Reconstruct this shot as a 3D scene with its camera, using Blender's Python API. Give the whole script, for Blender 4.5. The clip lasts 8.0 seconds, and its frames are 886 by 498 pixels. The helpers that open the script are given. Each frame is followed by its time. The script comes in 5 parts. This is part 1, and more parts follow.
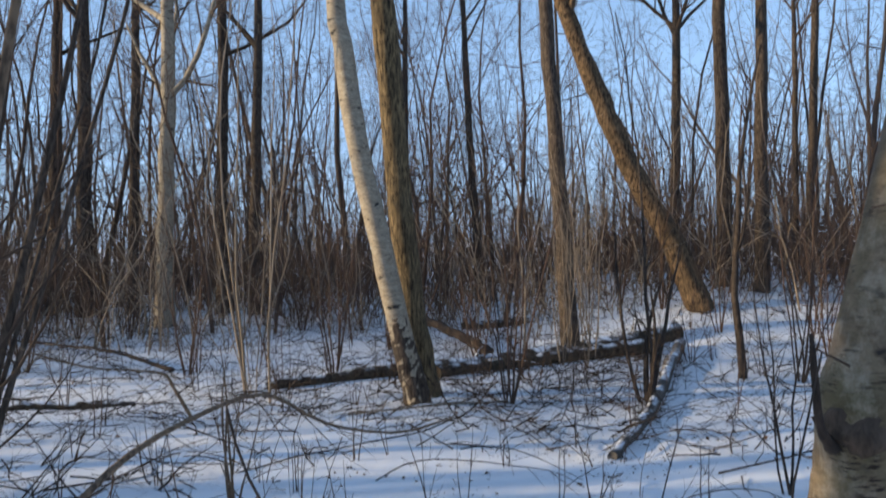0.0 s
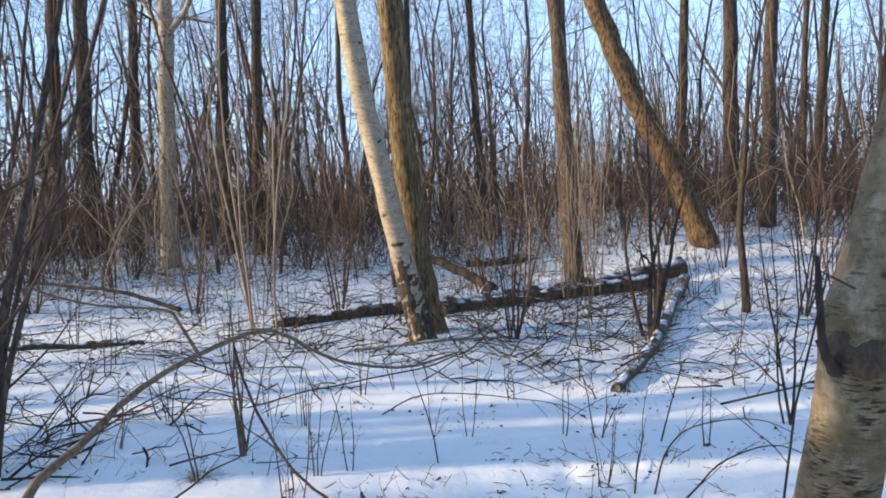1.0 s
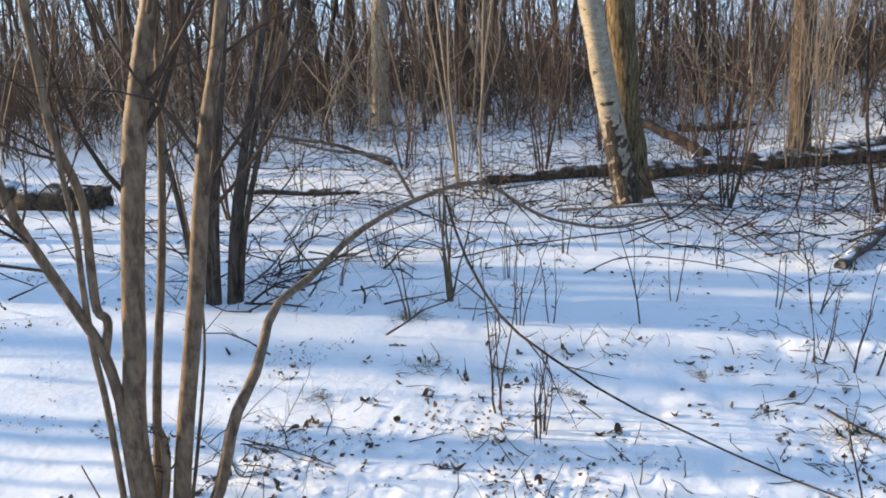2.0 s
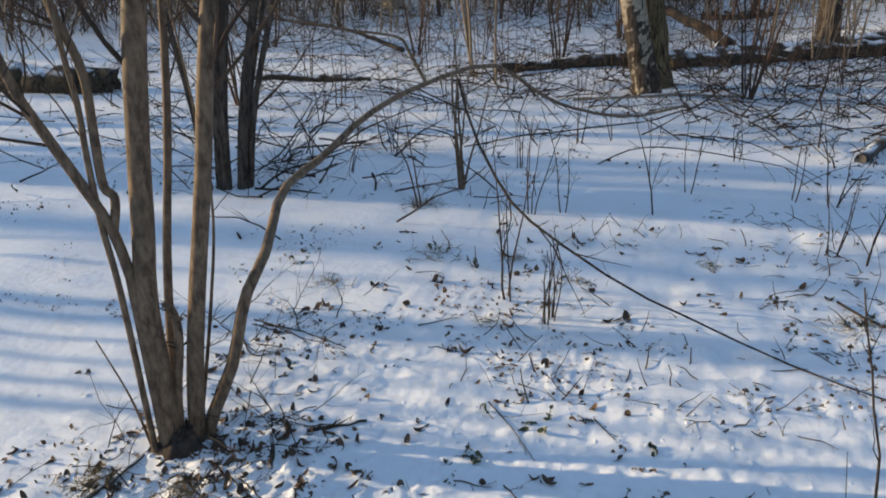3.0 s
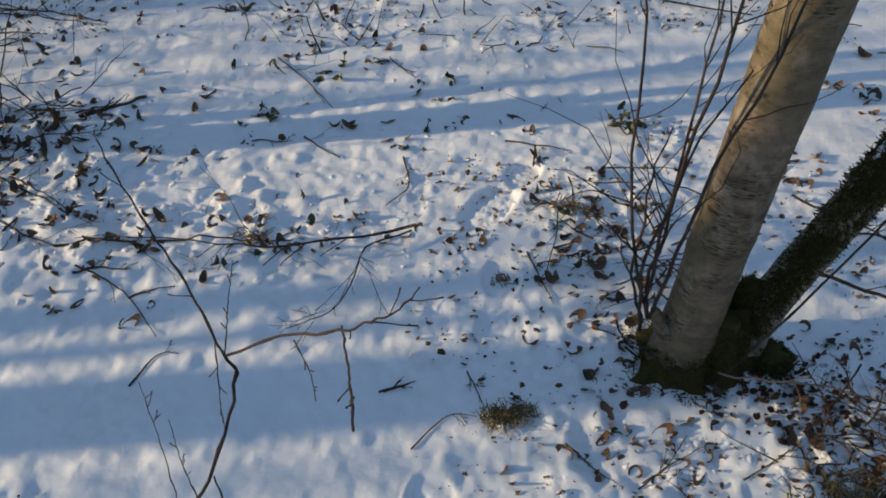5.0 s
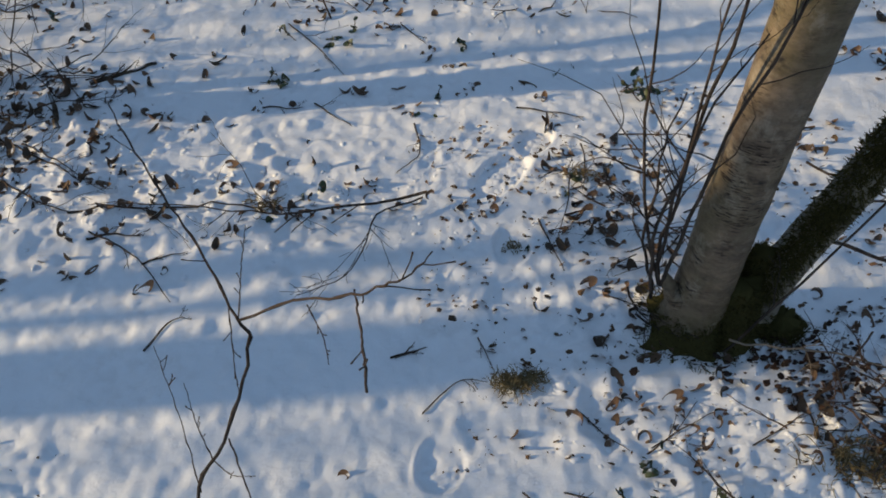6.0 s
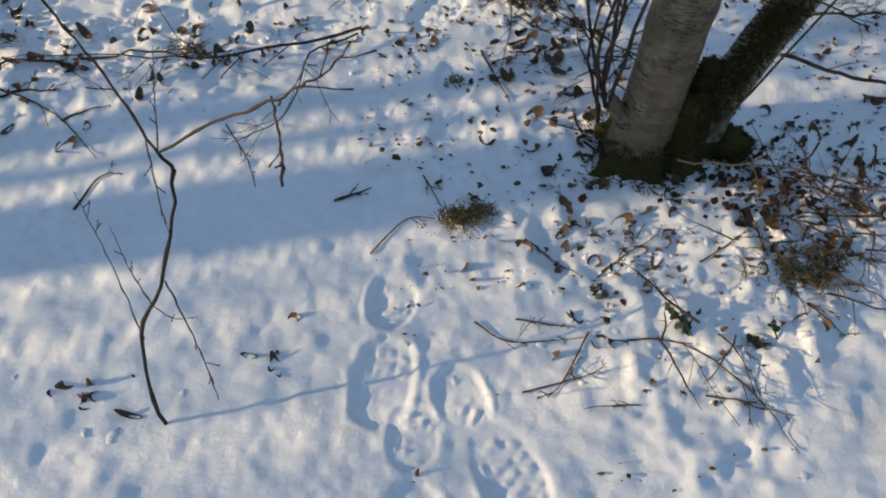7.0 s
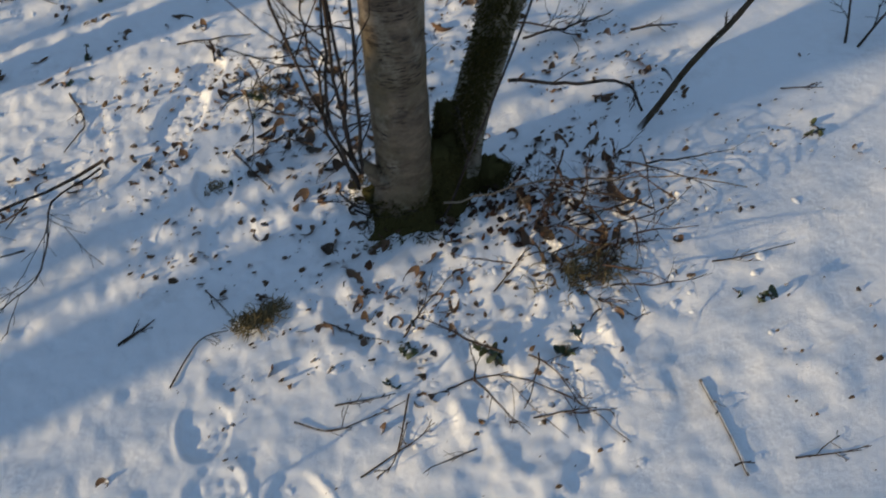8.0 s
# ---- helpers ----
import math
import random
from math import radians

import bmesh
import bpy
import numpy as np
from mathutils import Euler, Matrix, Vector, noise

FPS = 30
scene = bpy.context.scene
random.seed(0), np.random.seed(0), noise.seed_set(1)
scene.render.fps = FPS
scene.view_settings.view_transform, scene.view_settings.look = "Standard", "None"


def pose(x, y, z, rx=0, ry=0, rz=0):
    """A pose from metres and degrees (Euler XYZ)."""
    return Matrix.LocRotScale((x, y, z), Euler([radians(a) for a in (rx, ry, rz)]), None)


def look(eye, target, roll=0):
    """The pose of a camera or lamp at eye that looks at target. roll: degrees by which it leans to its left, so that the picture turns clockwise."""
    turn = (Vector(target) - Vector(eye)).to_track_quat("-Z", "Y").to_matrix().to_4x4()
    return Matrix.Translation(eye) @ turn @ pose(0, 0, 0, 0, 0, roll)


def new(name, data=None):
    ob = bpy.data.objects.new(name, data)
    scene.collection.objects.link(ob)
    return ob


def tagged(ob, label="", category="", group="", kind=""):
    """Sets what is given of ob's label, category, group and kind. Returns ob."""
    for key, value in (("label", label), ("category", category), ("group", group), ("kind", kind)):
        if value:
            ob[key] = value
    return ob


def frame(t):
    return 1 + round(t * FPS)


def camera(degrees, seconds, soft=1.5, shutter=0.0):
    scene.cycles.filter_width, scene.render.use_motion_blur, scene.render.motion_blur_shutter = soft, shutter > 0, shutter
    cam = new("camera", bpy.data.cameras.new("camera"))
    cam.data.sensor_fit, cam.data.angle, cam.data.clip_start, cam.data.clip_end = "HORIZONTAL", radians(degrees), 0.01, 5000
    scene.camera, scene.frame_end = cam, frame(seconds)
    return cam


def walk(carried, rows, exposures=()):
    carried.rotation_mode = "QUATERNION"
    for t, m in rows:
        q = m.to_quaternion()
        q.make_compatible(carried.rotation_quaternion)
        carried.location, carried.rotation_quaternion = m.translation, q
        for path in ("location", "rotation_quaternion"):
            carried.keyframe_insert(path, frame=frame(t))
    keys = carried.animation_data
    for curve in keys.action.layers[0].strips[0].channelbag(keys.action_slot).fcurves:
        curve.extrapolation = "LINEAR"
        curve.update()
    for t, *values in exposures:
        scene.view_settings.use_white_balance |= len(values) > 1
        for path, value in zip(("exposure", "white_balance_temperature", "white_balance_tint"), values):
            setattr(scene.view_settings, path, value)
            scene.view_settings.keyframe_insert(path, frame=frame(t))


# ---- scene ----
cam = camera(59.5, 8.0, soft=1.8, shutter=0.15)
PATH = [
    (0, (0.21, 0.07, 1.518), (0.171, 2.07, 1.5), -1.2),
    (0.1, (0.212, 0.072, 1.515), (0.167, 2.069, 1.411), -1.3),
    (0.2, (0.214, 0.074, 1.512), (0.163, 2.069, 1.379), -1.4),
    (0.3, (0.216, 0.076, 1.509), (0.172, 2.071, 1.374), -1.5),
    (0.5, (0.218, 0.08, 1.505), (0.168, 2.074, 1.362), -1.6),
    (1, (0.216, 0.087, 1.501), (0.161, 2.079, 1.326), -1.8),
    (1.2, (0.214, 0.086, 1.501), (0.161, 2.077, 1.318), -1.8),
    (1.4, (0.209, 0.084, 1.498), (0.151, 2.074, 1.305), -1.7),
    (1.5, (0.204, 0.084, 1.496), (0.068, 2.066, 1.267), -1.6),
    (1.6, (0.197, 0.084, 1.491), (-0.062, 2.043, 1.183), -1.5),
    (1.7, (0.188, 0.084, 1.482), (-0.189, 2.011, 1.1), -1.5),
    (1.8, (0.179, 0.085, 1.473), (-0.286, 1.979, 1.029), -1.6),
    (1.9, (0.17, 0.085, 1.464), (-0.356, 1.954, 0.983), -1.7),
    (2, (0.164, 0.086, 1.457), (-0.39, 1.941, 0.954), -1.8),
    (2.2, (0.159, 0.088, 1.453), (-0.4, 1.934, 0.923), -1.8),
    (3.3, (0.159, 0.126, 1.397), (-0.37, 1.837, 0.506), -0.7),
    (3.4, (0.167, 0.132, 1.389), (-0.309, 1.832, 0.448), -0.8),
    (3.5, (0.183, 0.14, 1.374), (-0.215, 1.817, 0.36), -1.0),
    (3.6, (0.199, 0.15, 1.348), (-0.109, 1.807, 0.271), -0.9),
    (3.7, (0.212, 0.158, 1.321), (0.007, 1.797, 0.194), -0.7),
    (3.8, (0.223, 0.162, 1.307), (0.087, 1.764, 0.118), -0.5),
    (3.9, (0.231, 0.16, 1.305), (0.149, 1.731, 0.07), -0.6),
    (4, (0.234, 0.158, 1.305), (0.189, 1.71, 0.044), -0.7),
    (4.5, (0.228, 0.164, 1.299), (0.173, 1.698, 0.017), -0.9),
    (4.6, (0.229, 0.163, 1.294), (0.167, 1.67, -0.019), -1.1),
    (4.7, (0.23, 0.161, 1.286), (0.171, 1.631, -0.069), -1.3),
    (4.8, (0.229, 0.16, 1.277), (0.167, 1.594, -0.117), -1.4),
    (5, (0.226, 0.159, 1.265), (0.153, 1.55, -0.169), -1.5),
    (5.2, (0.226, 0.154, 1.267), (0.149, 1.531, -0.182), -1.7),
    (6.3, (0.224, 0.155, 1.259), (0.122, 1.48, -0.236), -2.4),
    (6.5, (0.224, 0.153, 1.251), (0.125, 1.456, -0.264), -2.5),
    (6.6, (0.226, 0.15, 1.24), (0.142, 1.406, -0.314), -2.6),
    (6.7, (0.23, 0.145, 1.225), (0.16, 1.345, -0.373), -2.5),
    (6.8, (0.236, 0.14, 1.21), (0.189, 1.285, -0.429), -2.4),
    (6.9, (0.242, 0.136, 1.196), (0.217, 1.229, -0.479), -2.1),
    (7, (0.247, 0.135, 1.187), (0.254, 1.199, -0.506), -2.0),
    (7.1, (0.249, 0.136, 1.182), (0.277, 1.18, -0.523), -2.1),
    (7.3, (0.252, 0.14, 1.178), (0.292, 1.184, -0.527), -2.6),
    (7.5, (0.264, 0.142, 1.177), (0.326, 1.195, -0.522), -3.6),
    (7.6, (0.277, 0.142, 1.177), (0.385, 1.211, -0.51), -3.9),
    (7.7, (0.295, 0.14, 1.178), (0.484, 1.224, -0.492), -3.9),
    (7.8, (0.316, 0.139, 1.18), (0.597, 1.233, -0.471), -3.8),
    (7.9, (0.339, 0.137, 1.181), (0.696, 1.233, -0.454), -3.6),
    (8, (0.364, 0.135, 1.183), (0.764, 1.255, -0.425), -3.6),
]
walk(cam, [(t, look(eye, target, roll)) for t, eye, target, roll in PATH],
     exposures=[(0.0, 0.25, 5850, 7), (0.4, 0.75, 5950, 7), (1.5, 0.88, 6050, 7), (2.2, 0.88, 6050, 6), (3.3, 0.0, 6050, 5), (5.2, -0.25, 6150, 5), (6.5, -0.15, 6300, 5), (7.0, 0.02, 6400, 5), (8.0, -0.22, 6300, 5)])

# ---------------------------------------------------------------- light
SUN_ELEV, SUN_AZ = radians(15), radians(187)
to_sun = Vector((math.cos(SUN_AZ) * math.cos(SUN_ELEV), math.sin(SUN_AZ) * math.cos(SUN_ELEV), math.sin(SUN_ELEV)))
sun = new("sun", bpy.data.lights.new("sun", "SUN"))
sun.data.energy, sun.data.angle, sun.data.color = 5.0, radians(0.53), (1.0, 0.735, 0.43)
sun.matrix_world = look(to_sun * 60, (0, 0, 0))
world = bpy.data.worlds.new("sky")
scene.world = world
world.use_nodes = True
wn, wl = world.node_tree.nodes, world.node_tree.links
sky = wn.new("ShaderNodeTexSky")
sky.sky_type, sky.sun_disc = "NISHITA", False
sky.sun_elevation, sky.sun_rotation = SUN_ELEV, math.atan2(to_sun.x, to_sun.y)
sky.air_density, sky.dust_density, sky.ozone_density = 1.0, 0.4, 2.0
# thin winter haze over the whole sky, thicker toward the horizon
up = wn.new("ShaderNodeTexCoord")
height = wn.new("ShaderNodeSeparateXYZ")
wl.new(up.outputs["Generated"], height.inputs[0])
depth = wn.new("ShaderNodeMapRange")
depth.interpolation_type = "SMOOTHSTEP"
for key, value in (("From Min", 0.0), ("From Max", 0.5), ("To Min", 0.70), ("To Max", 0.26)):
    depth.inputs[key].default_value = value
wl.new(height.outputs[2], depth.inputs["Value"])
haze = wn.new("ShaderNodeMix")
haze.data_type = "RGBA"
haze.inputs[7].default_value = (4.3, 6.0, 8.9, 1)
wl.new(depth.outputs[0], haze.inputs[0])
wl.new(sky.outputs[0], haze.inputs[6])
wl.new(haze.outputs[2], wn["Background"].inputs["Color"])
wn["Background"].inputs["Strength"].default_value = 0.121

# ---------------------------------------------------------------- materials


class Nodes:
    """Short hand for building one node material."""

    def __init__(self, name, roughness=0.8, specular=0.3):
        self.mat = bpy.data.materials.new(name)
        self.mat.use_nodes = True
        self.n, self.l = self.mat.node_tree.nodes, self.mat.node_tree.links
        self.out = self.n["Principled BSDF"]
        self.out.inputs["Roughness"].default_value = roughness
        self.out.inputs["Specular IOR Level"].default_value = specular
        self.coord = self.n.new("ShaderNodeTexCoord").outputs["Object"]

    def scaled(self, sx, sy, sz):
        m = self.n.new("ShaderNodeMapping")
        m.inputs["Scale"].default_value = (sx, sy, sz)
        self.l.new(self.coord, m.inputs["Vector"])
        return m.outputs[0]

    def noise(self, vector, scale, detail=4, rough=0.55):
        t = self.n.new("ShaderNodeTexNoise")
        t.inputs["Scale"].default_value, t.inputs["Detail"].default_value, t.inputs["Roughness"].default_value = scale, detail, rough
        self.l.new(vector, t.inputs["Vector"])
        return t.outputs["Fac"]

    def ramp(self, fac, *stops):
        r = self.n.new("ShaderNodeValToRGB")
        while len(r.color_ramp.elements) < len(stops):
            r.color_ramp.elements.new(0.5)
        for e, (p, c) in zip(r.color_ramp.elements, stops):
            e.position, e.color = p, (*c, 1) if len(c) == 3 else c
        self.l.new(fac, r.inputs[0])
        return r.outputs[0]

    def mix(self, fac, a, b):
        m = self.n.new("ShaderNodeMix")
        m.data_type = "RGBA"
        for socket, value in ((m.inputs[0], fac), (m.inputs[6], a), (m.inputs[7], b)):
            if isinstance(value, (tuple, float, int)):
                socket.default_value = (*value, 1) if isinstance(value, tuple) else value
            else:
                self.l.new(value, socket)
        return m.outputs[2]

    def bump(self, height, strength, distance, before=None):
        b = self.n.new("ShaderNodeBump")
        b.inputs["Strength"].default_value, b.inputs["Distance"].default_value = strength, distance
        self.l.new(height, b.inputs["Height"])
        if before:
            self.l.new(before, b.inputs["Normal"])
        return b.outputs[0]

    def upward(self, low, high):
        """1 where the surface faces up, for snow lying on wood."""
        g = self.n.new("ShaderNodeNewGeometry")
        x = self.n.new("ShaderNodeSeparateXYZ")
        self.l.new(g.outputs["Normal"], x.inputs[0])
        r = self.n.new("ShaderNodeMapRange")
        r.inputs["From Min"].default_value, r.inputs["From Max"].default_value = low, high
        self.l.new(x.outputs[2], r.inputs["Value"])
        return r.outputs[0]

    def math(self, op, a, b):
        m = self.n.new("ShaderNodeMath")
        m.operation, m.use_clamp = op, True
        for socket, value in zip(m.inputs, (a, b)):
            if isinstance(value, (float, int)):
                socket.default_value = value
            else:
                self.l.new(value, socket)
        return m.outputs[0]

    def random(self):
        return self.n.new("ShaderNodeObjectInfo").outputs["Random"]

    def island(self):
        return self.n.new("ShaderNodeNewGeometry").outputs["Random Per Island"]

    def done(self, colour=None, normal=None):
        if colour is not None:
            if isinstance(colour, tuple):
                self.out.inputs["Base Color"].default_value = (*colour, 1)
            else:
                self.l.new(colour, self.out.inputs["Base Color"])
        if normal is not None:
            self.l.new(normal, self.out.inputs["Normal"])
        return self.mat


def snow_material():
    k = Nodes("snow", 0.55, 0.35)
    big, fine = k.noise(k.coord, 1.3, 5), k.noise(k.coord, 70, 6, 0.7)
    crumbs = k.noise(k.coord, 240, 3, 0.65)
    colour = k.mix(big, (0.80, 0.83, 0.88), (0.90, 0.90, 0.91))
    dirt = k.ramp(k.noise(k.coord, 45, 5, 0.75), (0.0, (0, 0, 0)), (0.70, (0, 0, 0)), (0.78, (1, 1, 1)))
    colour = k.mix(k.math("MULTIPLY", dirt, 0.35), colour, (0.30, 0.25, 0.19))
    thin = k.math("MULTIPLY", k.ramp(k.noise(k.coord, 2.6, 4, 0.6), (0.50, (0, 0, 0)), (0.68, (1, 1, 1))), k.ramp(k.noise(k.coord, 26, 5, 0.7), (0.44, (0, 0, 0)), (0.66, (0.30, 0.30, 0.30))))
    colour = k.mix(thin, colour, (0.40, 0.35, 0.29))
    lumps = k.noise(k.coord, 28, 3, 0.5)
    normal = k.bump(fine, 0.07, 0.010, k.bump(lumps, 0.22, 0.020))
    normal = k.bump(k.noise(k.coord, 420, 4, 0.8), 0.35, 0.0022, k.bump(crumbs, 0.22, 0.003, normal))
    return k.done(colour, normal)


def bark(name, dark, light, patch, stretch=4.0, scale=22, depth=0.012, snowy=0.0, rough=0.85, lies=(0.55, 0.8)):
    """Ridged bark: two colours in long ridges, a third in large patches, and snow on top if it lies down."""
    k = Nodes(name, rough, 0.2)
    v = k.scaled(stretch, stretch, 1.0)
    ridges, large = k.noise(v, scale / stretch * 1.6, 6, 0.65), k.noise(k.coord, 3.2, 4, 0.6)
    grain = k.noise(k.coord, 160, 3)
    colour = k.mix(k.ramp(ridges, (0.38, (0, 0, 0)), (0.62, (1, 1, 1))), dark, light)
    colour = k.mix(k.ramp(large, (0.46, (0, 0, 0)), (0.66, (0.6, 0.6, 0.6))), colour, patch)
    if snowy:
        cover = k.math("MULTIPLY", k.upward(*lies), k.ramp(k.noise(k.coord, 5, 4), (0.5 - snowy * 0.3, (0, 0, 0)), (0.62 - snowy * 0.3, (1, 1, 1))))
        colour = k.mix(cover, colour, (0.84, 0.86, 0.9))
    return k.done(colour, k.bump(grain, 0.25, 0.002, k.bump(ridges, 0.6, depth * 0.35)))


def birch_bark(name, pale, shade, lenticel, knots=0.62, dash=22, rough_bump=0.0025, marks=0.64, algae=0.0):
    """Papery bark with short dark level dashes, mottling and black knots."""
    k = Nodes(name, 0.65, 0.25)
    dashes = k.noise(k.scaled(1.0, 1.0, 7.0), dash, 3, 0.5)
    blots = k.noise(k.scaled(1.0, 1.0, 1.7), 7.5, 5, 0.6)
    paper = k.noise(k.scaled(1.0, 1.0, 3.0), 9, 8, 0.75)
    mottle = k.noise(k.scaled(1.0, 1.0, 1.4), 38, 6, 0.75)
    colour = k.mix(k.ramp(paper, (0.36, (0, 0, 0)), (0.64, (1, 1, 1))), shade, pale)
    colour = k.mix(k.ramp(mottle, (0.46, (0, 0, 0)), (0.74, (0.8, 0.8, 0.8))), colour, tuple(c * 0.45 for c in shade))
    if algae:
        film = k.ramp(k.noise(k.scaled(1.0, 1.0, 0.6), 4.5, 6, 0.7), (0.42, (0, 0, 0)), (0.64, (algae, algae, algae)))
        colour = k.mix(film, colour, (0.115, 0.105, 0.042))
        scurf = k.ramp(k.noise(k.scaled(1.0, 1.0, 0.8), 16, 7, 0.75), (0.52, (0, 0, 0)), (0.66, (0.75, 0.75, 0.75)))
        colour = k.mix(scurf, colour, (0.36, 0.31, 0.23))
    sparse = k.ramp(k.noise(k.coord, dash * 0.28, 3, 0.6), (0.50, (0, 0, 0)), (0.62, (1, 1, 1)))
    colour = k.mix(k.math("MULTIPLY", sparse, k.ramp(dashes, (marks, (0, 0, 0)), (marks + 0.06, (1, 1, 1)))), colour, lenticel)
    colour = k.mix(k.ramp(blots, (knots, (0, 0, 0)), (knots + 0.06, (1, 1, 1))), colour, (0.035, 0.03, 0.025))
    return k.done(colour, k.bump(paper, 0.5, rough_bump, k.bump(mottle, 0.6, rough_bump, k.bump(dashes, 0.5, rough_bump))))


def plain(name, a, b, scale=30, rough=0.8, per="island", specular=0.25, depth=0.002, dusted=0.0):
    """Small organic pieces: colour varied from piece to piece and along each one."""
    k = Nodes(name, rough, specular)
    pick = k.random() if per == "object" else k.island()
    grain = k.noise(k.coord, scale, 5, 0.65)
    colour = k.mix(pick, a, b)
    colour = k.mix(k.ramp(grain, (0.35, (0, 0, 0)), (0.8, (1, 1, 1))), colour, tuple(c * 0.55 for c in a))
    if dusted:
        cover = k.math("MULTIPLY", k.upward(0.3, 0.7), k.ramp(k.noise(k.coord, 38, 3, 0.55), (0.58 - dusted * 0.2, (0, 0, 0)), (0.68 - dusted * 0.2, (1, 1, 1))))
        colour = k.mix(cover, colour, (0.82, 0.84, 0.88))
    return k.done(colour, k.bump(grain, 0.5, depth))


SNOW = snow_material()
BIRCH = birch_bark("birch_bark", (0.47, 0.40, 0.29), (0.25, 0.20, 0.14), (0.06, 0.043, 0.03), 0.60)
BIRCH_NEAR = birch_bark("young_birch_bark", (0.275, 0.207, 0.136), (0.125, 0.092, 0.062), (0.028, 0.019, 0.013), 0.60, 50, 0.0034, 0.525, 0.7)
ASPEN = bark("rough_bark", (0.020, 0.015, 0.010), (0.25, 0.18, 0.092), (0.10, 0.073, 0.04), 5.0, 26, 0.045)
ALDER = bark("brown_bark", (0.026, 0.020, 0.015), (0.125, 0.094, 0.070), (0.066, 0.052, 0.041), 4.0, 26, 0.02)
LEANING = bark("mossy_brown_bark", (0.022, 0.015, 0.010), (0.21, 0.138, 0.075), (0.078, 0.055, 0.031), 3.2, 20, 0.045)
HAZEL = bark("hazel_bark", (0.080, 0.055, 0.036), (0.25, 0.172, 0.108), (0.175, 0.128, 0.080), 2.5, 30, 0.006, rough=0.6)
LOG = bark("wet_log_bark", (0.022, 0.017, 0.012), (0.10, 0.075, 0.05), (0.06, 0.052, 0.03), 1.0, 16, 0.03, snowy=0.22)
SNAG = bark("dark_bark", (0.024, 0.019, 0.015), (0.085, 0.064, 0.05), (0.05, 0.04, 0.034), 3.0, 26, 0.01)
DEADWOOD = bark("bleached_wood", (0.10, 0.08, 0.06), (0.34, 0.28, 0.21), (0.2, 0.165, 0.12), 2.0, 30, 0.006, snowy=0.2)
TWIG = plain("twig_bark", (0.115, 0.078, 0.052), (0.055, 0.038, 0.028), 40)
RED_TWIG = plain("reddish_twig_bark", (0.150, 0.094, 0.064), (0.066, 0.043, 0.032), 40)
# straw bark raised in tone: low sunlight on twigs is put into the colour
SUNLIT_STRAW_TWIG = plain("sunlit_straw_twig_bark", (0.40, 0.32, 0.23), (0.19, 0.14, 0.098), 40)
FAR_BARK = plain("distant_bark", (0.125, 0.096, 0.078), (0.060, 0.046, 0.039), 6, depth=0.01)
BRUSH = plain("undergrowth_bark", (0.142, 0.097, 0.071), (0.060, 0.043, 0.034), 10)
DRY_LEAF = plain("dry_leaf", (0.165, 0.100, 0.062), (0.060, 0.050, 0.037), 60, 0.7, "object", dusted=0.2)
LITTER = plain("dry_litter", (0.15, 0.090, 0.05), (0.055, 0.042, 0.028), 60, 0.75, dusted=0.2)
MOULD = plain("leaf_mould", (0.075, 0.040, 0.025), (0.024, 0.017, 0.012), 60, 0.85)
GREEN_LEAF = plain("evergreen_leaf", (0.070, 0.092, 0.034), (0.030, 0.042, 0.020), 50, 0.5, "object", 0.45, dusted=0.15)
GRASS = plain("winter_grass", (0.26, 0.205, 0.105), (0.115, 0.09, 0.042), 40, 0.7)
MOSS = plain("moss", (0.115, 0.100, 0.034), (0.042, 0.038, 0.016), 90, 0.95, specular=0.05)

# ---------------------------------------------------------------- building tools
rng = np.random.default_rng(7)


def unit(v):
    return v / np.maximum(np.linalg.norm(v, axis=-1, keepdims=True), 1e-9)


def step(a, b, v):
    k = np.clip((v - a) / (b - a), 0, 1)
    return k * k * (3 - 2 * k)


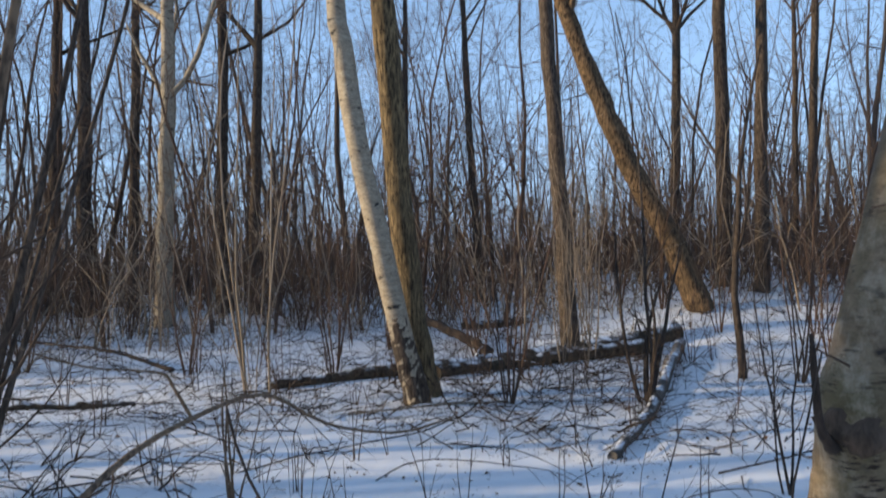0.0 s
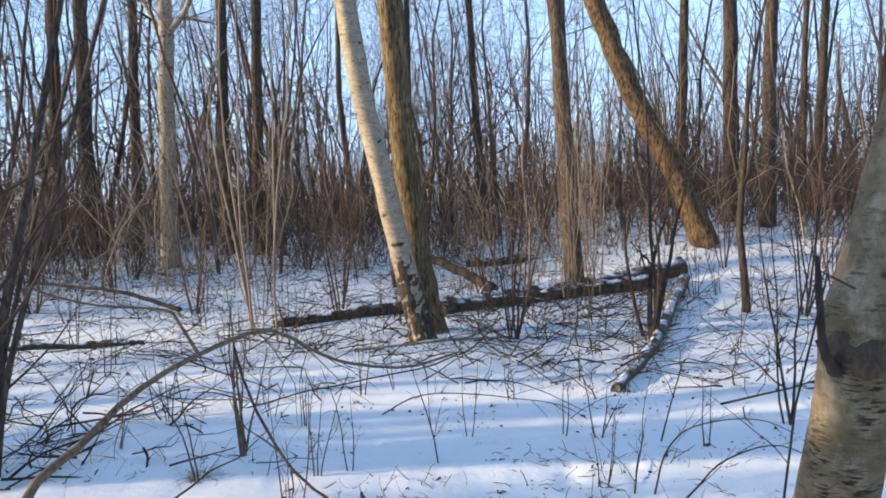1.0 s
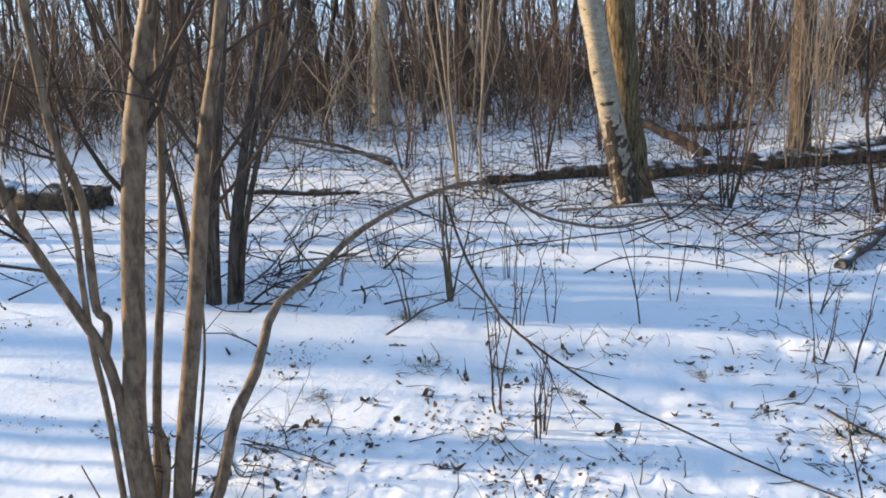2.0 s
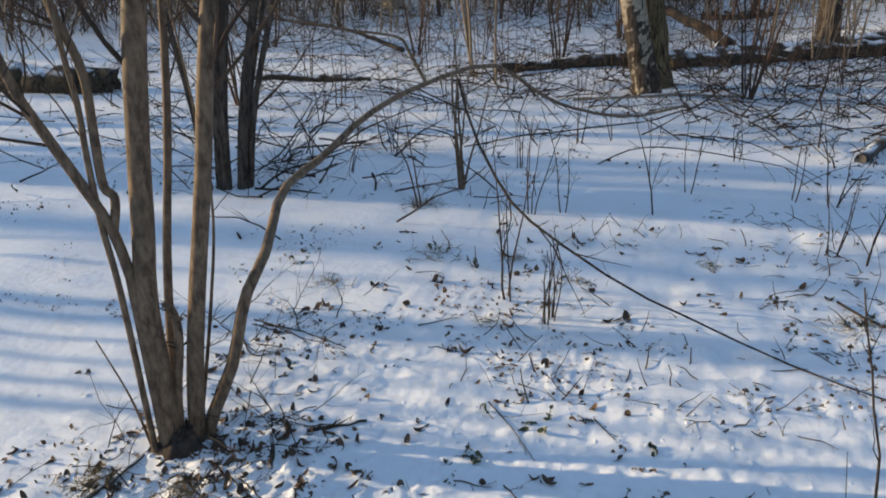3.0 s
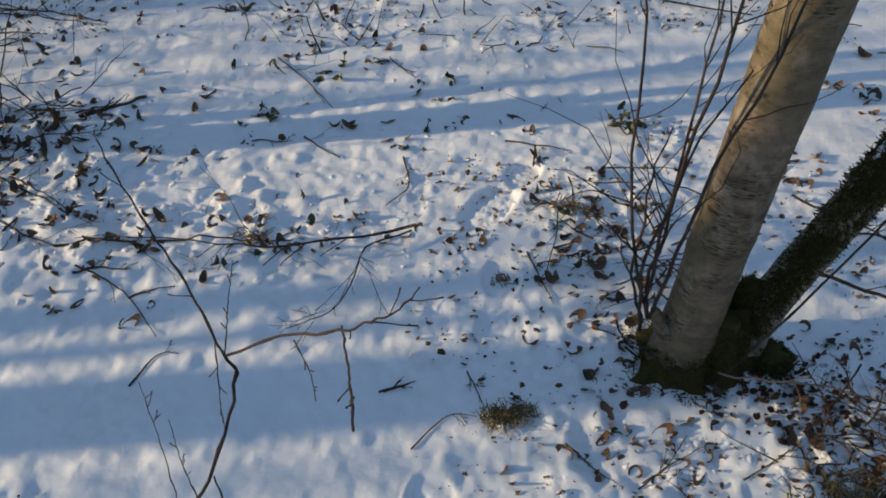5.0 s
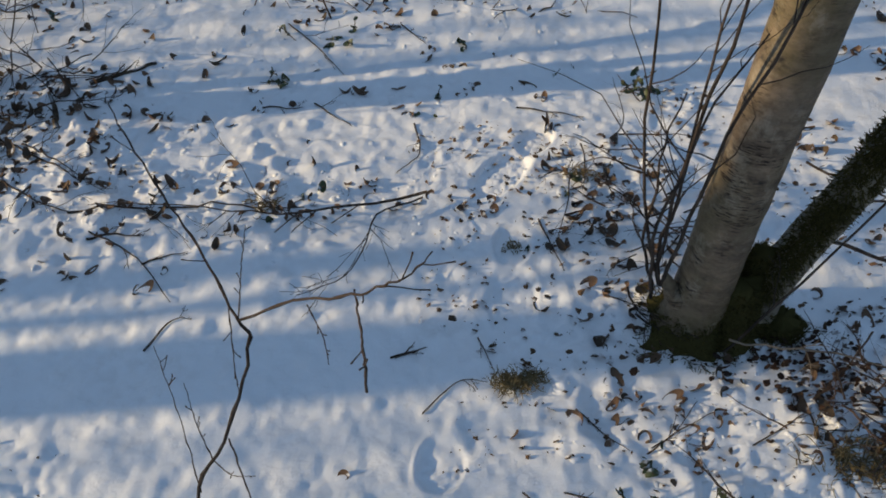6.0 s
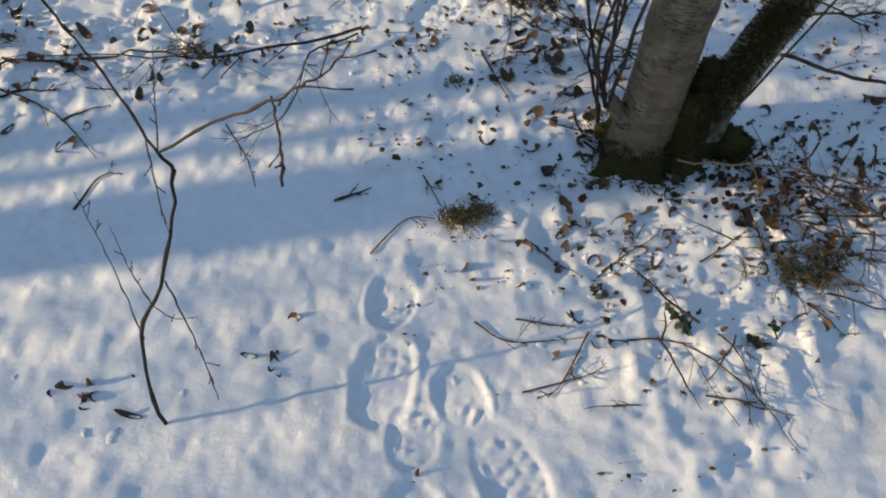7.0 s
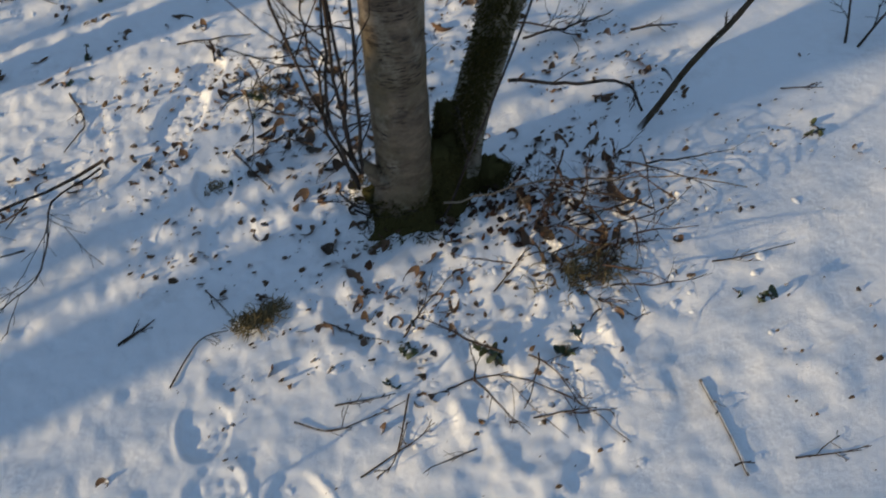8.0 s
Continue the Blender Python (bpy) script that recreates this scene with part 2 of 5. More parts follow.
class Geo:
    """Gathers vertices and faces as arrays, then makes one mesh of them."""

    def __init__(self):
        self.v, self.f, self.count = [], [], 0

    def add(self, verts, faces):
        self.v.append(np.asarray(verts, float).reshape(-1, 3))
        self.f.append(np.asarray(faces, int) + self.count)
        self.count += len(self.v[-1])
        return self

    def tubes(self, p, r, sides=3, lumpy=0.0):
        """Tapered round rods: p is (rods, points, 3), r is (rods, points). Each has a closed tip."""
        p, r = np.asarray(p, float), np.asarray(r, float)
        n, k, _ = p.shape
        t = unit(np.gradient(p, axis=1))
        ref = np.where(np.abs(unit(p[:, -1] - p[:, 0])[:, None, 2:3]) > 0.8, np.array([1.0, 0, 0]), np.array([0, 0, 1.0]))
        a = unit(np.cross(t, np.broadcast_to(ref, t.shape)))
        b = np.cross(t, a)
        ang = np.arange(sides) * 2 * math.pi / sides
        rr = r[:, :, None] * np.ones(sides)
        if lumpy:
            rr = rr * (1 + lumpy * rng.normal(size=rr.shape))
        ring = p[:, :, None] + rr[..., None] * (np.cos(ang)[:, None] * a[:, :, None] + np.sin(ang)[:, None] * b[:, :, None])
        i = np.arange(n)[:, None, None] * k * sides
        j = np.arange(k - 1)[None, :, None] * sides
        s = np.arange(sides)[None, None, :]
        s2 = (s + 1) % sides
        quads = np.stack([i + j + s, i + j + s2, i + j + sides + s2, i + j + sides + s], -1).reshape(-1, 4)
        self.add(ring, quads)
        if sides <= 4:
            tips = self.count - n * k * sides + (np.arange(n) * k + k - 1)[:, None] * sides + np.arange(sides)
            self.f.append(tips if sides == 4 else np.concatenate([tips, tips[:, -1:]], 1))
        else:
            for end in (0, k - 1):
                centre = p[:, end]
                base = np.arange(n)[:, None] * k * sides + end * sides + np.arange(sides)[None]
                start = self.count
                self.v.append(centre)
                self.count += n
                base = base + start - n * k * sides if end == 0 else base + start - n - n * k * sides
                nxt = np.roll(base, -1, 1)
                mid = np.repeat(start + np.arange(n), sides)
                self.f.append(np.stack([base.ravel(), nxt.ravel(), mid, mid], -1))
        return self

    def mesh(self, name, material, smooth=True):
        v = np.concatenate(self.v)
        f = np.concatenate(self.f)
        tri = f[:, 2] == f[:, 3]
        me = bpy.data.meshes.new(name)
        me.vertices.add(len(v))
        me.vertices.foreach_set("co", v.astype(np.float32).ravel())
        flat = np.concatenate([f[tri][:, :3].ravel(), f[~tri].ravel()]).astype(np.int32)
        sizes = np.concatenate([np.full(tri.sum(), 3), np.full((~tri).sum(), 4)])
        me.loops.add(len(flat))
        me.loops.foreach_set("vertex_index", flat)
        me.polygons.add(len(sizes))
        me.polygons.foreach_set("loop_start", (np.cumsum(sizes) - sizes).astype(np.int32))
        me.update(calc_edges=True)
        me.validate()
        me.polygons.foreach_set("use_smooth", np.full(len(me.polygons), smooth))
        me.materials.append(material)
        return me


def part(name, geo, material, parent, label=""):
    ob = new(name, geo.mesh(name, material) if isinstance(geo, Geo) else geo)
    ob.parent = parent
    if label:
        tagged(ob, label)
    return ob


def thing(name, place, label, category, group="", kind=""):
    ob = new(name)
    ob.empty_display_size = 0.1
    ob.location = place
    return tagged(ob, label, category, group, kind)


def curve_through(points, count):
    """A smooth line of count points through the given ones (Catmull-Rom)."""
    p = np.asarray(points, float)
    p = np.concatenate([[2 * p[0] - p[1]], p, [2 * p[-1] - p[-2]]])
    out = []
    for u in np.linspace(0, len(p) - 3 - 1e-6, count):
        i = int(u)
        t, (a, b, c, d) = u - i, p[i : i + 4]
        out.append(0.5 * (2 * b + (c - a) * t + (2 * a - 5 * b + 4 * c - d) * t * t + (3 * b - a - 3 * c + d) * t**3))
    return np.array(out)


def wander(start, way, length, points, bend=0.25, rise=0.0):
    """Crooked lines from start along way; rise lifts them (or lets them hang) towards their ends."""
    n = len(start)
    way = unit(way)
    p = [start]
    for _ in range(points - 1):
        way = unit(way + rng.normal(size=(n, 3)) * bend + np.array([0, 0, rise]))
        p.append(p[-1] + way * (length / (points - 1))[:, None])
    return np.stack(p, 1)


def shoots(p, r, per, low, high, size, angle, points=3, bend=0.2, rise=0.12, thin=0.55):
    """Side branches of the rods p: lines and radii of per branches on each."""
    n, k, _ = p.shape
    u = rng.uniform(low, high, (n, per)) * (k - 1)
    i = np.minimum(u.astype(int), k - 2)
    t = (u - i)[..., None]
    rows = np.arange(n)[:, None]
    start = p[rows, i] * (1 - t) + p[rows, i + 1] * t
    along = unit(p[rows, i + 1] - p[rows, i])
    side = unit(np.cross(along, rng.normal(size=along.shape)))
    a = radians(angle) * rng.uniform(0.6, 1.3, (n, per, 1))
    way = along * np.cos(a) + side * np.sin(a)
    whole = np.linalg.norm(np.diff(p, axis=1), axis=-1).sum(1)[:, None]
    length = whole * size * rng.uniform(0.55, 1.25, (n, per)) * (1.15 - 0.6 * u / (k - 1))
    radius = (r[rows, i] * (1 - t[..., 0]) + r[rows, i + 1] * t[..., 0]) * thin
    q = wander(start.reshape(-1, 3), way.reshape(-1, 3), length.ravel(), points, bend, rise)
    return q, radius.ravel()[:, None] * np.linspace(1, 0.25, points)


def rise_of(x, y):
    """The lie of the land: a low bank on the right behind the logs, a slow rise elsewhere."""
    bank = step(0.8, 4.2, x)
    return 0.62 * step(9.0, 13.5, y) * bank + 0.22 * step(10, 26, y) * (1 - bank)


def lattice(x, y, size, seed):
    """Smooth value noise on a square lattice."""
    u, v = x / size + 1000.5, y / size + 1000.5
    i, j = np.floor(u).astype(np.int64), np.floor(v).astype(np.int64)
    s, t = u - i, v - j
    s, t = s * s * (3 - 2 * s), t * t * (3 - 2 * t)

    def h(a, b):
        k = (a * 374761393 + b * 668265263 + seed * 974634221) & 0xFFFFFFFF
        k = ((k ^ (k >> 13)) * 1274126177) & 0xFFFFFFFF
        return ((k ^ (k >> 16)) & 0xFFFF) / 65535.0

    return (h(i, j) * (1 - s) + h(i + 1, j) * s) * (1 - t) + (h(i, j + 1) * (1 - s) + h(i + 1, j + 1) * s) * t - 0.5


# boot prints: place, heading in degrees, depth
PRINTS = [(0.148, 0.685, -97, 0.009), (0.185, 0.44, -95, 0.004), (0.312, 0.515, -63, 0.006), (0.298, 1.562, -127, 0.006), (0.286, 1.20, -92, 0.006)]
# older, half-filled steps
DENTS = [(0.34, 3.52), (0.43, 3.30), (0.55, 3.17), (0.25, 3.41), (0.72, 3.88), (0.49, 3.55), (0.62, 4.15), (0.9, 4.5),
         (0.95, 3.25), (1.15, 2.95), (0.78, 2.85), (0.15, 3.1), (-0.2, 3.65), (-0.5, 3.3), (0.05, 4.2), (-0.75, 3.9), (1.3, 3.6), (-0.35, 4.4), (1.05, 4.1), (0.4, 2.7)]


def ground_height(x, y):
    near = np.exp(-((x * x + (y - 1.5) ** 2) / 60))
    z = rise_of(x, y)
    z = z + 0.06 * lattice(x, y, 2.3, 1) * (1 - 0.75 * near) + 0.022 * lattice(x, y, 0.62, 2)
    fade = 1 / (1 + ((x - 0.2) ** 2 + (y - 1.2) ** 2) / 30)
    away = ((x - 0.1) ** 2 + (y - 1.1) ** 2) ** 0.5
    mid, close = 1 / (1 + (away / 2.4) ** 6), 1 / (1 + (away / 1.25) ** 8)
    z = z + 0.011 * lattice(x, y, 0.21, 3) + fade * 0.008 * lattice(x, y, 0.085, 4) + mid * 0.007 * lattice(x, y, 0.040, 5) + close * 0.004 * lattice(x, y, 0.019, 9)
    z = z + 0.10 * lattice(x, y, 7.0, 6) * (1 - near)
    # lumps where leaves and tufts lie under thin snow
    for cx, cy, rad, h in ((-1.2, 1.62, 0.55, 0.03), (0.80, 0.88, 0.36, 0.04), (-0.30, 1.42, 0.30, 0.045), (-0.75, 1.5, 0.35, 0.045), (0.5, 1.5, 0.2, 0.04), (-0.18, 7.2, 0.7, 0.07)):
        g = np.exp(-(((x - cx) ** 2 + (y - cy) ** 2) / rad**2))
        z = z + g * (h * 0.4 + (0.45 * h * np.maximum(lattice(x, y, 0.052, 8), 0) + 0.5 * h * np.maximum(lattice(x, y, 0.027, 13), 0)) * (rad < 0.6))
    bits = step(0.08, 0.30, lattice(x, y, 0.45, 21) + 0.6 * lattice(x, y, 0.13, 22)) * fade
    bits = bits * (1 - np.exp(-(((x - 0.15) / 0.3) ** 2 + ((y - 0.55) / 0.35) ** 2) ** 2)) * (1 - np.exp(-(((x - 0.3) / 0.14) ** 2 + ((y - 1.4) / 0.30) ** 2) ** 2))
    z = z + bits * (0.014 * np.maximum(lattice(x, y, 0.050, 11), 0) + mid * 0.018 * np.maximum(lattice(x, y, 0.030, 12), 0) + close * 0.008 * lattice(x, y, 0.017, 14) - 0.003)
    for cx, cy in DENTS:
        z = z - 0.018 * np.exp(-(((x - cx) / 0.07) ** 2 + ((y - cy) / 0.12) ** 2))
    for cx, cy, turn, depth in PRINTS:
        a = radians(turn)
        u = (x - cx) * math.cos(a) + (y - cy) * math.sin(a)
        v = -(x - cx) * math.sin(a) + (y - cy) * math.cos(a)
        fore = (np.abs((u - 0.055) / 0.090) ** 2.3 + np.abs((v - 0.005) / 0.052) ** 2.3) ** (1 / 2.3)
        heel = (np.abs((u + 0.092) / 0.058) ** 2.3 + np.abs(v / 0.042) ** 2.3) ** (1 / 2.3)
        d = np.minimum(fore, heel) + 0.12 * lattice(x, y, 0.035, 32) + 0.10 * lattice(x, y, 0.014, 33)
        sole = 1 - step(0.80, 1.04, d)
        rim = np.exp(-(((d - 1.12) / 0.10) ** 2)) * np.maximum(0.2 + 1.6 * lattice(x, y, 0.05, 31), 0)
        lug = step(-0.2, 0.5, np.sin(u * 250 + 0.9 * np.sin(v * 120) + 5 * lattice(x, y, 0.04, 34))) * step(0.25, 0.6, np.abs(np.cos(v * 78)))
        worn = step(-0.25, 0.15, lattice(x, y, 0.045, 35))
        flat = z * (1 - sole) + sole * (rise_of(x, y) + 0.45 * (z - rise_of(x, y)))
        z = flat - depth * sole * (0.75 + 0.5 * np.clip(lattice(x, y, 0.09, 36), -0.5, 0.5)) + 0.004 * rim + 0.0034 * sole * lug * worn * (1 - step(0.70, 0.82, d)) + 0.002 * sole * lattice(x, y, 0.012, 37)
    return z


def land(x, y):
    return float(ground_height(np.array([float(x)]), np.array([float(y)]))[0])


def lines_of(lo, hi, fine, up_grow, down_grow, far):
    """Grid lines: fine between lo and hi, wider and wider out to far."""
    mid = list(np.arange(lo, hi, fine))
    out = []
    for edge, sign, grow in ((mid[-1], 1, up_grow), (mid[0], -1, down_grow)):
        run, s = [edge], fine
        while abs(run[-1]) < far:
            s *= grow if abs(run[-1]) < 50 else 1.35
            run.append(run[-1] + sign * s)
        out.append(run[1:])
    return np.array(out[1][::-1] + mid + out[0])


# ---------------------------------------------------------------- ground
gx, gy = lines_of(-0.95, 0.85, 0.0070, 1.044, 1.044, 1500), lines_of(0.32, 1.95, 0.0070, 1.037, 1.08, 1500)
# closer lines where the boots trod
gx = np.concatenate([gx[(gx < 0.06) | (gx > 0.42)], np.arange(0.062, 0.42, 0.0042)])
gy = np.concatenate([gy[(gy < 0.34) | (gy > 0.82)], np.arange(0.342, 0.82, 0.0042)])
gx.sort()
gy.sort()
X, Y = np.meshgrid(gx, gy)
Z = ground_height(X.ravel(), Y.ravel())
cols, rows_ = len(gx), len(gy)
idx = np.arange(rows_ * cols).reshape(rows_, cols)
ground_geo = Geo().add(np.stack([X.ravel(), Y.ravel(), Z], 1), np.stack([idx[:-1, :-1], idx[:-1, 1:], idx[1:, 1:], idx[1:, :-1]], -1).reshape(-1, 4))
ground = new("ground", ground_geo.mesh("ground", SNOW))
tagged(ground, "uneven woodland floor under thin trodden snow", "ground", kind="structure")


# ---------------------------------------------------------------- trees
def tree(name, line, radii, material, label, category, limbs=9, low=0.45, crown=TWIG, twigs=(5, 5), reach=0.28, flare=1.35, group="", sides=12, rugged=0.035, old_bark=0.0):
    """A bare tree: trunk along a line, each limb a part, and a crown of fine twigs."""
    pts = curve_through(line, 22)
    base = pts[0].copy()
    base[2] = land(base[0], base[1])
    pts[0, 2] = base[2] - 0.05
    rad = np.interp(np.linspace(0, 1, 22), np.linspace(0, 1, len(radii)), radii)
    rad = rad * (1 + (flare - 1) * np.exp(-np.maximum(pts[:, 2] - base[2], 0) / (3.0 * radii[0])))
    t = thing(name, base, label, category, group)
    local = pts - base
    local[1:, :2] += rng.normal(size=(21, 2)) * rad[1:, None] * 0.10
    part("trunk", Geo().tubes(local[None], rad[None], sides, rugged), material, t)
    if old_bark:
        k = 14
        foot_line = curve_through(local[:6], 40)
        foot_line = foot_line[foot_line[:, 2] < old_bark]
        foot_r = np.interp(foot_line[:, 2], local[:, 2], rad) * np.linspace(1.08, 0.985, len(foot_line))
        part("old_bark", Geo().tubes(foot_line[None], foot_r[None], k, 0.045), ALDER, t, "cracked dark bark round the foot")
    q, qr = shoots(local[None], rad[None], limbs, low, 0.97, reach, 48, 7, 0.13, 0.10, 0.5)
    for i in range(limbs):
        part("limb", Geo().tubes(q[i : i + 1], qr[i : i + 1], 6), material, t)
    b, br = shoots(q, qr, twigs[0], 0.15, 0.95, 0.45, 45, 5, 0.16, 0.05, 0.5)
    c, cr = shoots(b, np.maximum(br, 0.004), twigs[1], 0.1, 0.95, 0.5, 42, 4, 0.18, 0.03, 0.5)
    tagged(part("crown", Geo().tubes(b, br, 4).tubes(c, np.maximum(cr, 0.0025), 3), crown, t, "fine bare twigs"), kind="stuff")
    return t


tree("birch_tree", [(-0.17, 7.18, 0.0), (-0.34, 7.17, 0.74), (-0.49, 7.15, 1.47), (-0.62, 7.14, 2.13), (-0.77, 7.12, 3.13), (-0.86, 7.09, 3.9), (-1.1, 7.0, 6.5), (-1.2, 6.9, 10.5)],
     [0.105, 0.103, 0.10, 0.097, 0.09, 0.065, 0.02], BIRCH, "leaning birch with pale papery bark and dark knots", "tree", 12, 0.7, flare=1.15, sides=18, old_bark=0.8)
tree("aspen_tree", [(-0.13, 7.62, 0.0), (-0.25, 7.61, 0.70), (-0.30, 7.60, 1.46), (-0.35, 7.59, 2.16), (-0.41, 7.57, 3.22), (-0.52, 7.55, 4.3), (-0.78, 7.5, 7.7), (-0.8, 7.5, 12.5)],
     [0.130, 0.126, 0.124, 0.12, 0.115, 0.08, 0.02], ASPEN, "stout tree with ridged yellow-brown bark beside a birch", "tree", 12, 0.7, sides=20, rugged=0.05)
tree("birch_tree", [(-5.28, 14.4, 0.05), (-5.2, 14.42, 2.4), (-5.13, 14.46, 4.95), (-5.1, 14.5, 9.0), (-5.0, 14.6, 14.0)],
     [0.165, 0.15, 0.13, 0.09, 0.02], BIRCH, "straight birch with one sunlit white side", "tree", 12, 0.4)
tree("leaning_tree", [(3.92, 11.98, 0.4), (3.53, 12.11, 1.39), (3.05, 12.23, 2.36), (2.60, 12.33, 3.42), (2.32, 12.38, 4.2), (1.92, 12.42, 5.32), (1.0, 12.5, 8.5), (0.6, 12.5, 11.5)],
     [0.18, 0.165, 0.155, 0.15, 0.13, 0.09, 0.03], LEANING, "crooked brown tree leaning far over the bank", "tree", 12, 0.66, flare=1.2, sides=18, rugged=0.06)


def straight_tree(x, y, dx, dia, h, material=ALDER, label="bare alder trunk with brown bark", limbs=11, low=0.52):
    z = rise_of(np.array(x), np.array(y))
    line = [(x, y, float(z)), (x + dx * 0.5, y, 2.6), (x + dx, y, 5.2), (x + dx * 1.4, y + 0.1, h * 0.65), (x + dx * 1.5, y + 0.2, h)]
    return tree("alder_tree", line, [dia * 0.42, dia * 0.38, dia * 0.33, dia * 0.22, 0.015], material, label, "tree", limbs, low, RED_TWIG, (5, 5), 0.26, 1.2, "standing alders", 9)


for row in ((-7.85, 16.6, 0.1, 0.42, 15), (-8.9, 17.3, 0.2, 0.36, 14), (-7.0, 17.0, 0.2, 0.30, 14), (-4.85, 16.5, 0.12, 0.33, 15), (-4.1, 16.2, 0.2, 0.29, 13),
            (1.74, 10.79, -0.28, 0.29, 12), (4.73, 16.5, 0.15, 0.27, 14), (5.09, 14.28, -0.05, 0.35, 14), (5.28, 13.14, 0.05, 0.285, 13),
            (6.74, 14.7, 0.2, 0.21, 12), (6.95, 15.7, 0.05, 0.15, 11), (-1.0, 17.5, 0.1, 0.20, 12), (0.7, 18.5, -0.2, 0.24, 13), (-10.5, 15.5, 0.15, 0.32, 14), (-12.5, 16.5, -0.2, 0.33, 14), (8.6, 14.5, 0.3, 0.26, 13)):
    straight_tree(*row)

# the near twin-stemmed birch
twin = thing("twin_birch", (0.65, 1.08, land(0.65, 1.08)), "young two-stemmed birch, tan bark, mossy foot in snow", "tree")
main_line = curve_through([(0.64, 1.09, -0.06), (0.638, 1.085, 0.10), (0.640, 1.08, 0.34), (0.645, 1.073, 0.60), (0.655, 1.066, 0.90), (0.690, 1.06, 1.12), (0.715, 1.06, 1.28),
                           (0.752, 1.075, 1.42), (0.80, 1.08, 1.62), (0.90, 1.09, 2.1), (1.25, 1.2, 4.2), (1.5, 1.3, 7.0)], 60)
main_r = np.interp(np.linspace(0, 1, 60), [0, 0.1, 0.25, 0.5, 0.62, 0.75, 1], [0.054, 0.0505, 0.049, 0.0475, 0.048, 0.042, 0.01])
main_r = main_r * (1 + 0.55 * np.exp(-np.maximum(main_line[:, 2], 0) / 0.055) + 0.20 * np.exp(-(((main_line[:, 2] - 1.30) / 0.035) ** 2)))
off = np.array(twin.location)
part("trunk", Geo().tubes((curve_through(main_line, 110) - off)[None], np.interp(np.linspace(0, 1, 110), np.linspace(0, 1, 60), main_r)[None], 30, 0.014), BIRCH_NEAR, twin)
side_line = curve_through([(0.735, 1.10, -0.06), (0.757, 1.103, 0.09), (0.795, 1.10, 0.25), (0.835, 1.09, 0.42), (0.875, 1.085, 0.60), (0.98, 1.09, 1.1), (1.25, 1.15, 2.2), (1.7, 1.3, 4.5)], 40)
side_r = np.interp(np.linspace(0, 1, 40), [0, 0.15, 0.5, 1], [0.046, 0.038, 0.032, 0.01]) * (1 + 0.5 * np.exp(-np.maximum(side_line[:, 2], 0) / 0.06))
part("side_stem", Geo().tubes((side_line - off)[None], side_r[None], 16, 0.02), bark("mossy_birch_bark", (0.075, 0.062, 0.042), (0.34, 0.30, 0.23), (0.12, 0.112, 0.065), 1.6, 15, 0.02, 0.12, 0.95, (0.22, 0.5)), twin, "mossy leaning second stem, lightly dusted with snow")
for lines, radii, lo in ((main_line, main_r, 0.86), (side_line, side_r, 0.72)):
    q, qr = shoots((lines - off)[None], radii[None], 7, lo, 0.98, 0.22, 45, 6, 0.12, 0.1, 0.5)
    for i in range(7):
        part("limb", Geo().tubes(q[i : i + 1], qr[i : i + 1], 6), BIRCH_NEAR, twin)
    b, br = shoots(q, qr, 7, 0.1, 0.95, 0.5, 45, 5, 0.16, 0.03, 0.5)
    part("crown", Geo().tubes(b, br, 3), RED_TWIG, twin, "thin bare twigs")
# burl on the left of the foot, and moss grown up between the stems
burl = curve_through([(0.60, 1.075, 0.10), (0.580, 1.07, 0.13), (0.565, 1.07, 0.16), (0.558, 1.072, 0.18)], 9)
part("burl", Geo().tubes((burl - off)[None], np.array([[0.022, 0.022, 0.018, 0.017, 0.014, 0.013, 0.010, 0.008, 0.004]]), 10, 0.14), BIRCH_NEAR, twin, "knobbly burl")


def moss_part(paths, parent):
    part("moss", Geo().tubes(paths - np.array(parent.location), np.ones((len(paths), 1)) * np.array([[0.0012, 0.0010, 0.0005]]), 3), MOSS, parent, "shaggy green-brown moss")


def foot(cx, cy, rx, ry, h, parent, material=MOSS, label="mossy spreading roots", n=2300):
    """A knobbly mossy root flare."""
    g, rings, k = Geo(), 9, 28
    v = []
    for i in range(rings):
        f = i / (rings - 1)
        rad = 1.0 - 0.62 * step(0.0, 1.0, f) ** 0.7
        for j in range(k):
            a = 2 * math.pi * j / k
            lobe = 1 + (0.20 * math.cos(5 * a + 0.7) + 0.10 * math.cos(3 * a)) * (1 - f) + 0.06 * rng.normal()
            v.append((cx + rx * rad * lobe * math.cos(a), cy + ry * rad * lobe * math.sin(a), -0.03 + (h + 0.03) * f + 0.012 * rng.normal() * f))
    q = [(i * k + j, i * k + (j + 1) % k, (i + 1) * k + (j + 1) % k, (i + 1) * k + j) for i in range(rings - 1) for j in range(k)]
    v.append((cx, cy, h + 0.01))
    q += [((rings - 1) * k + j, (rings - 1) * k + (j + 1) % k, rings * k, rings * k) for j in range(k)]
    v = np.array(v)
    part("root_flare", g.add(v - np.array(parent.location), q), material, parent, label)
    a, f = rng.uniform(0, 2 * math.pi, n), rng.uniform(0, 1, n)
    rad = 1.0 - 0.62 * step(0.0, 1.0, f) ** 0.7
    lobe = 1 + (0.20 * np.cos(5 * a + 0.7) + 0.10 * np.cos(3 * a)) * (1 - f)
    st = np.stack([cx + rx * rad * lobe * np.cos(a), cy + ry * rad * lobe * np.sin(a), h * f], 1)
    return wander(st, np.stack([np.cos(a), np.sin(a), np.full(n, 0.5)], 1) + rng.normal(size=(n, 3)) * 0.5, rng.uniform(0.004, 0.012, n), 3, 0.3)


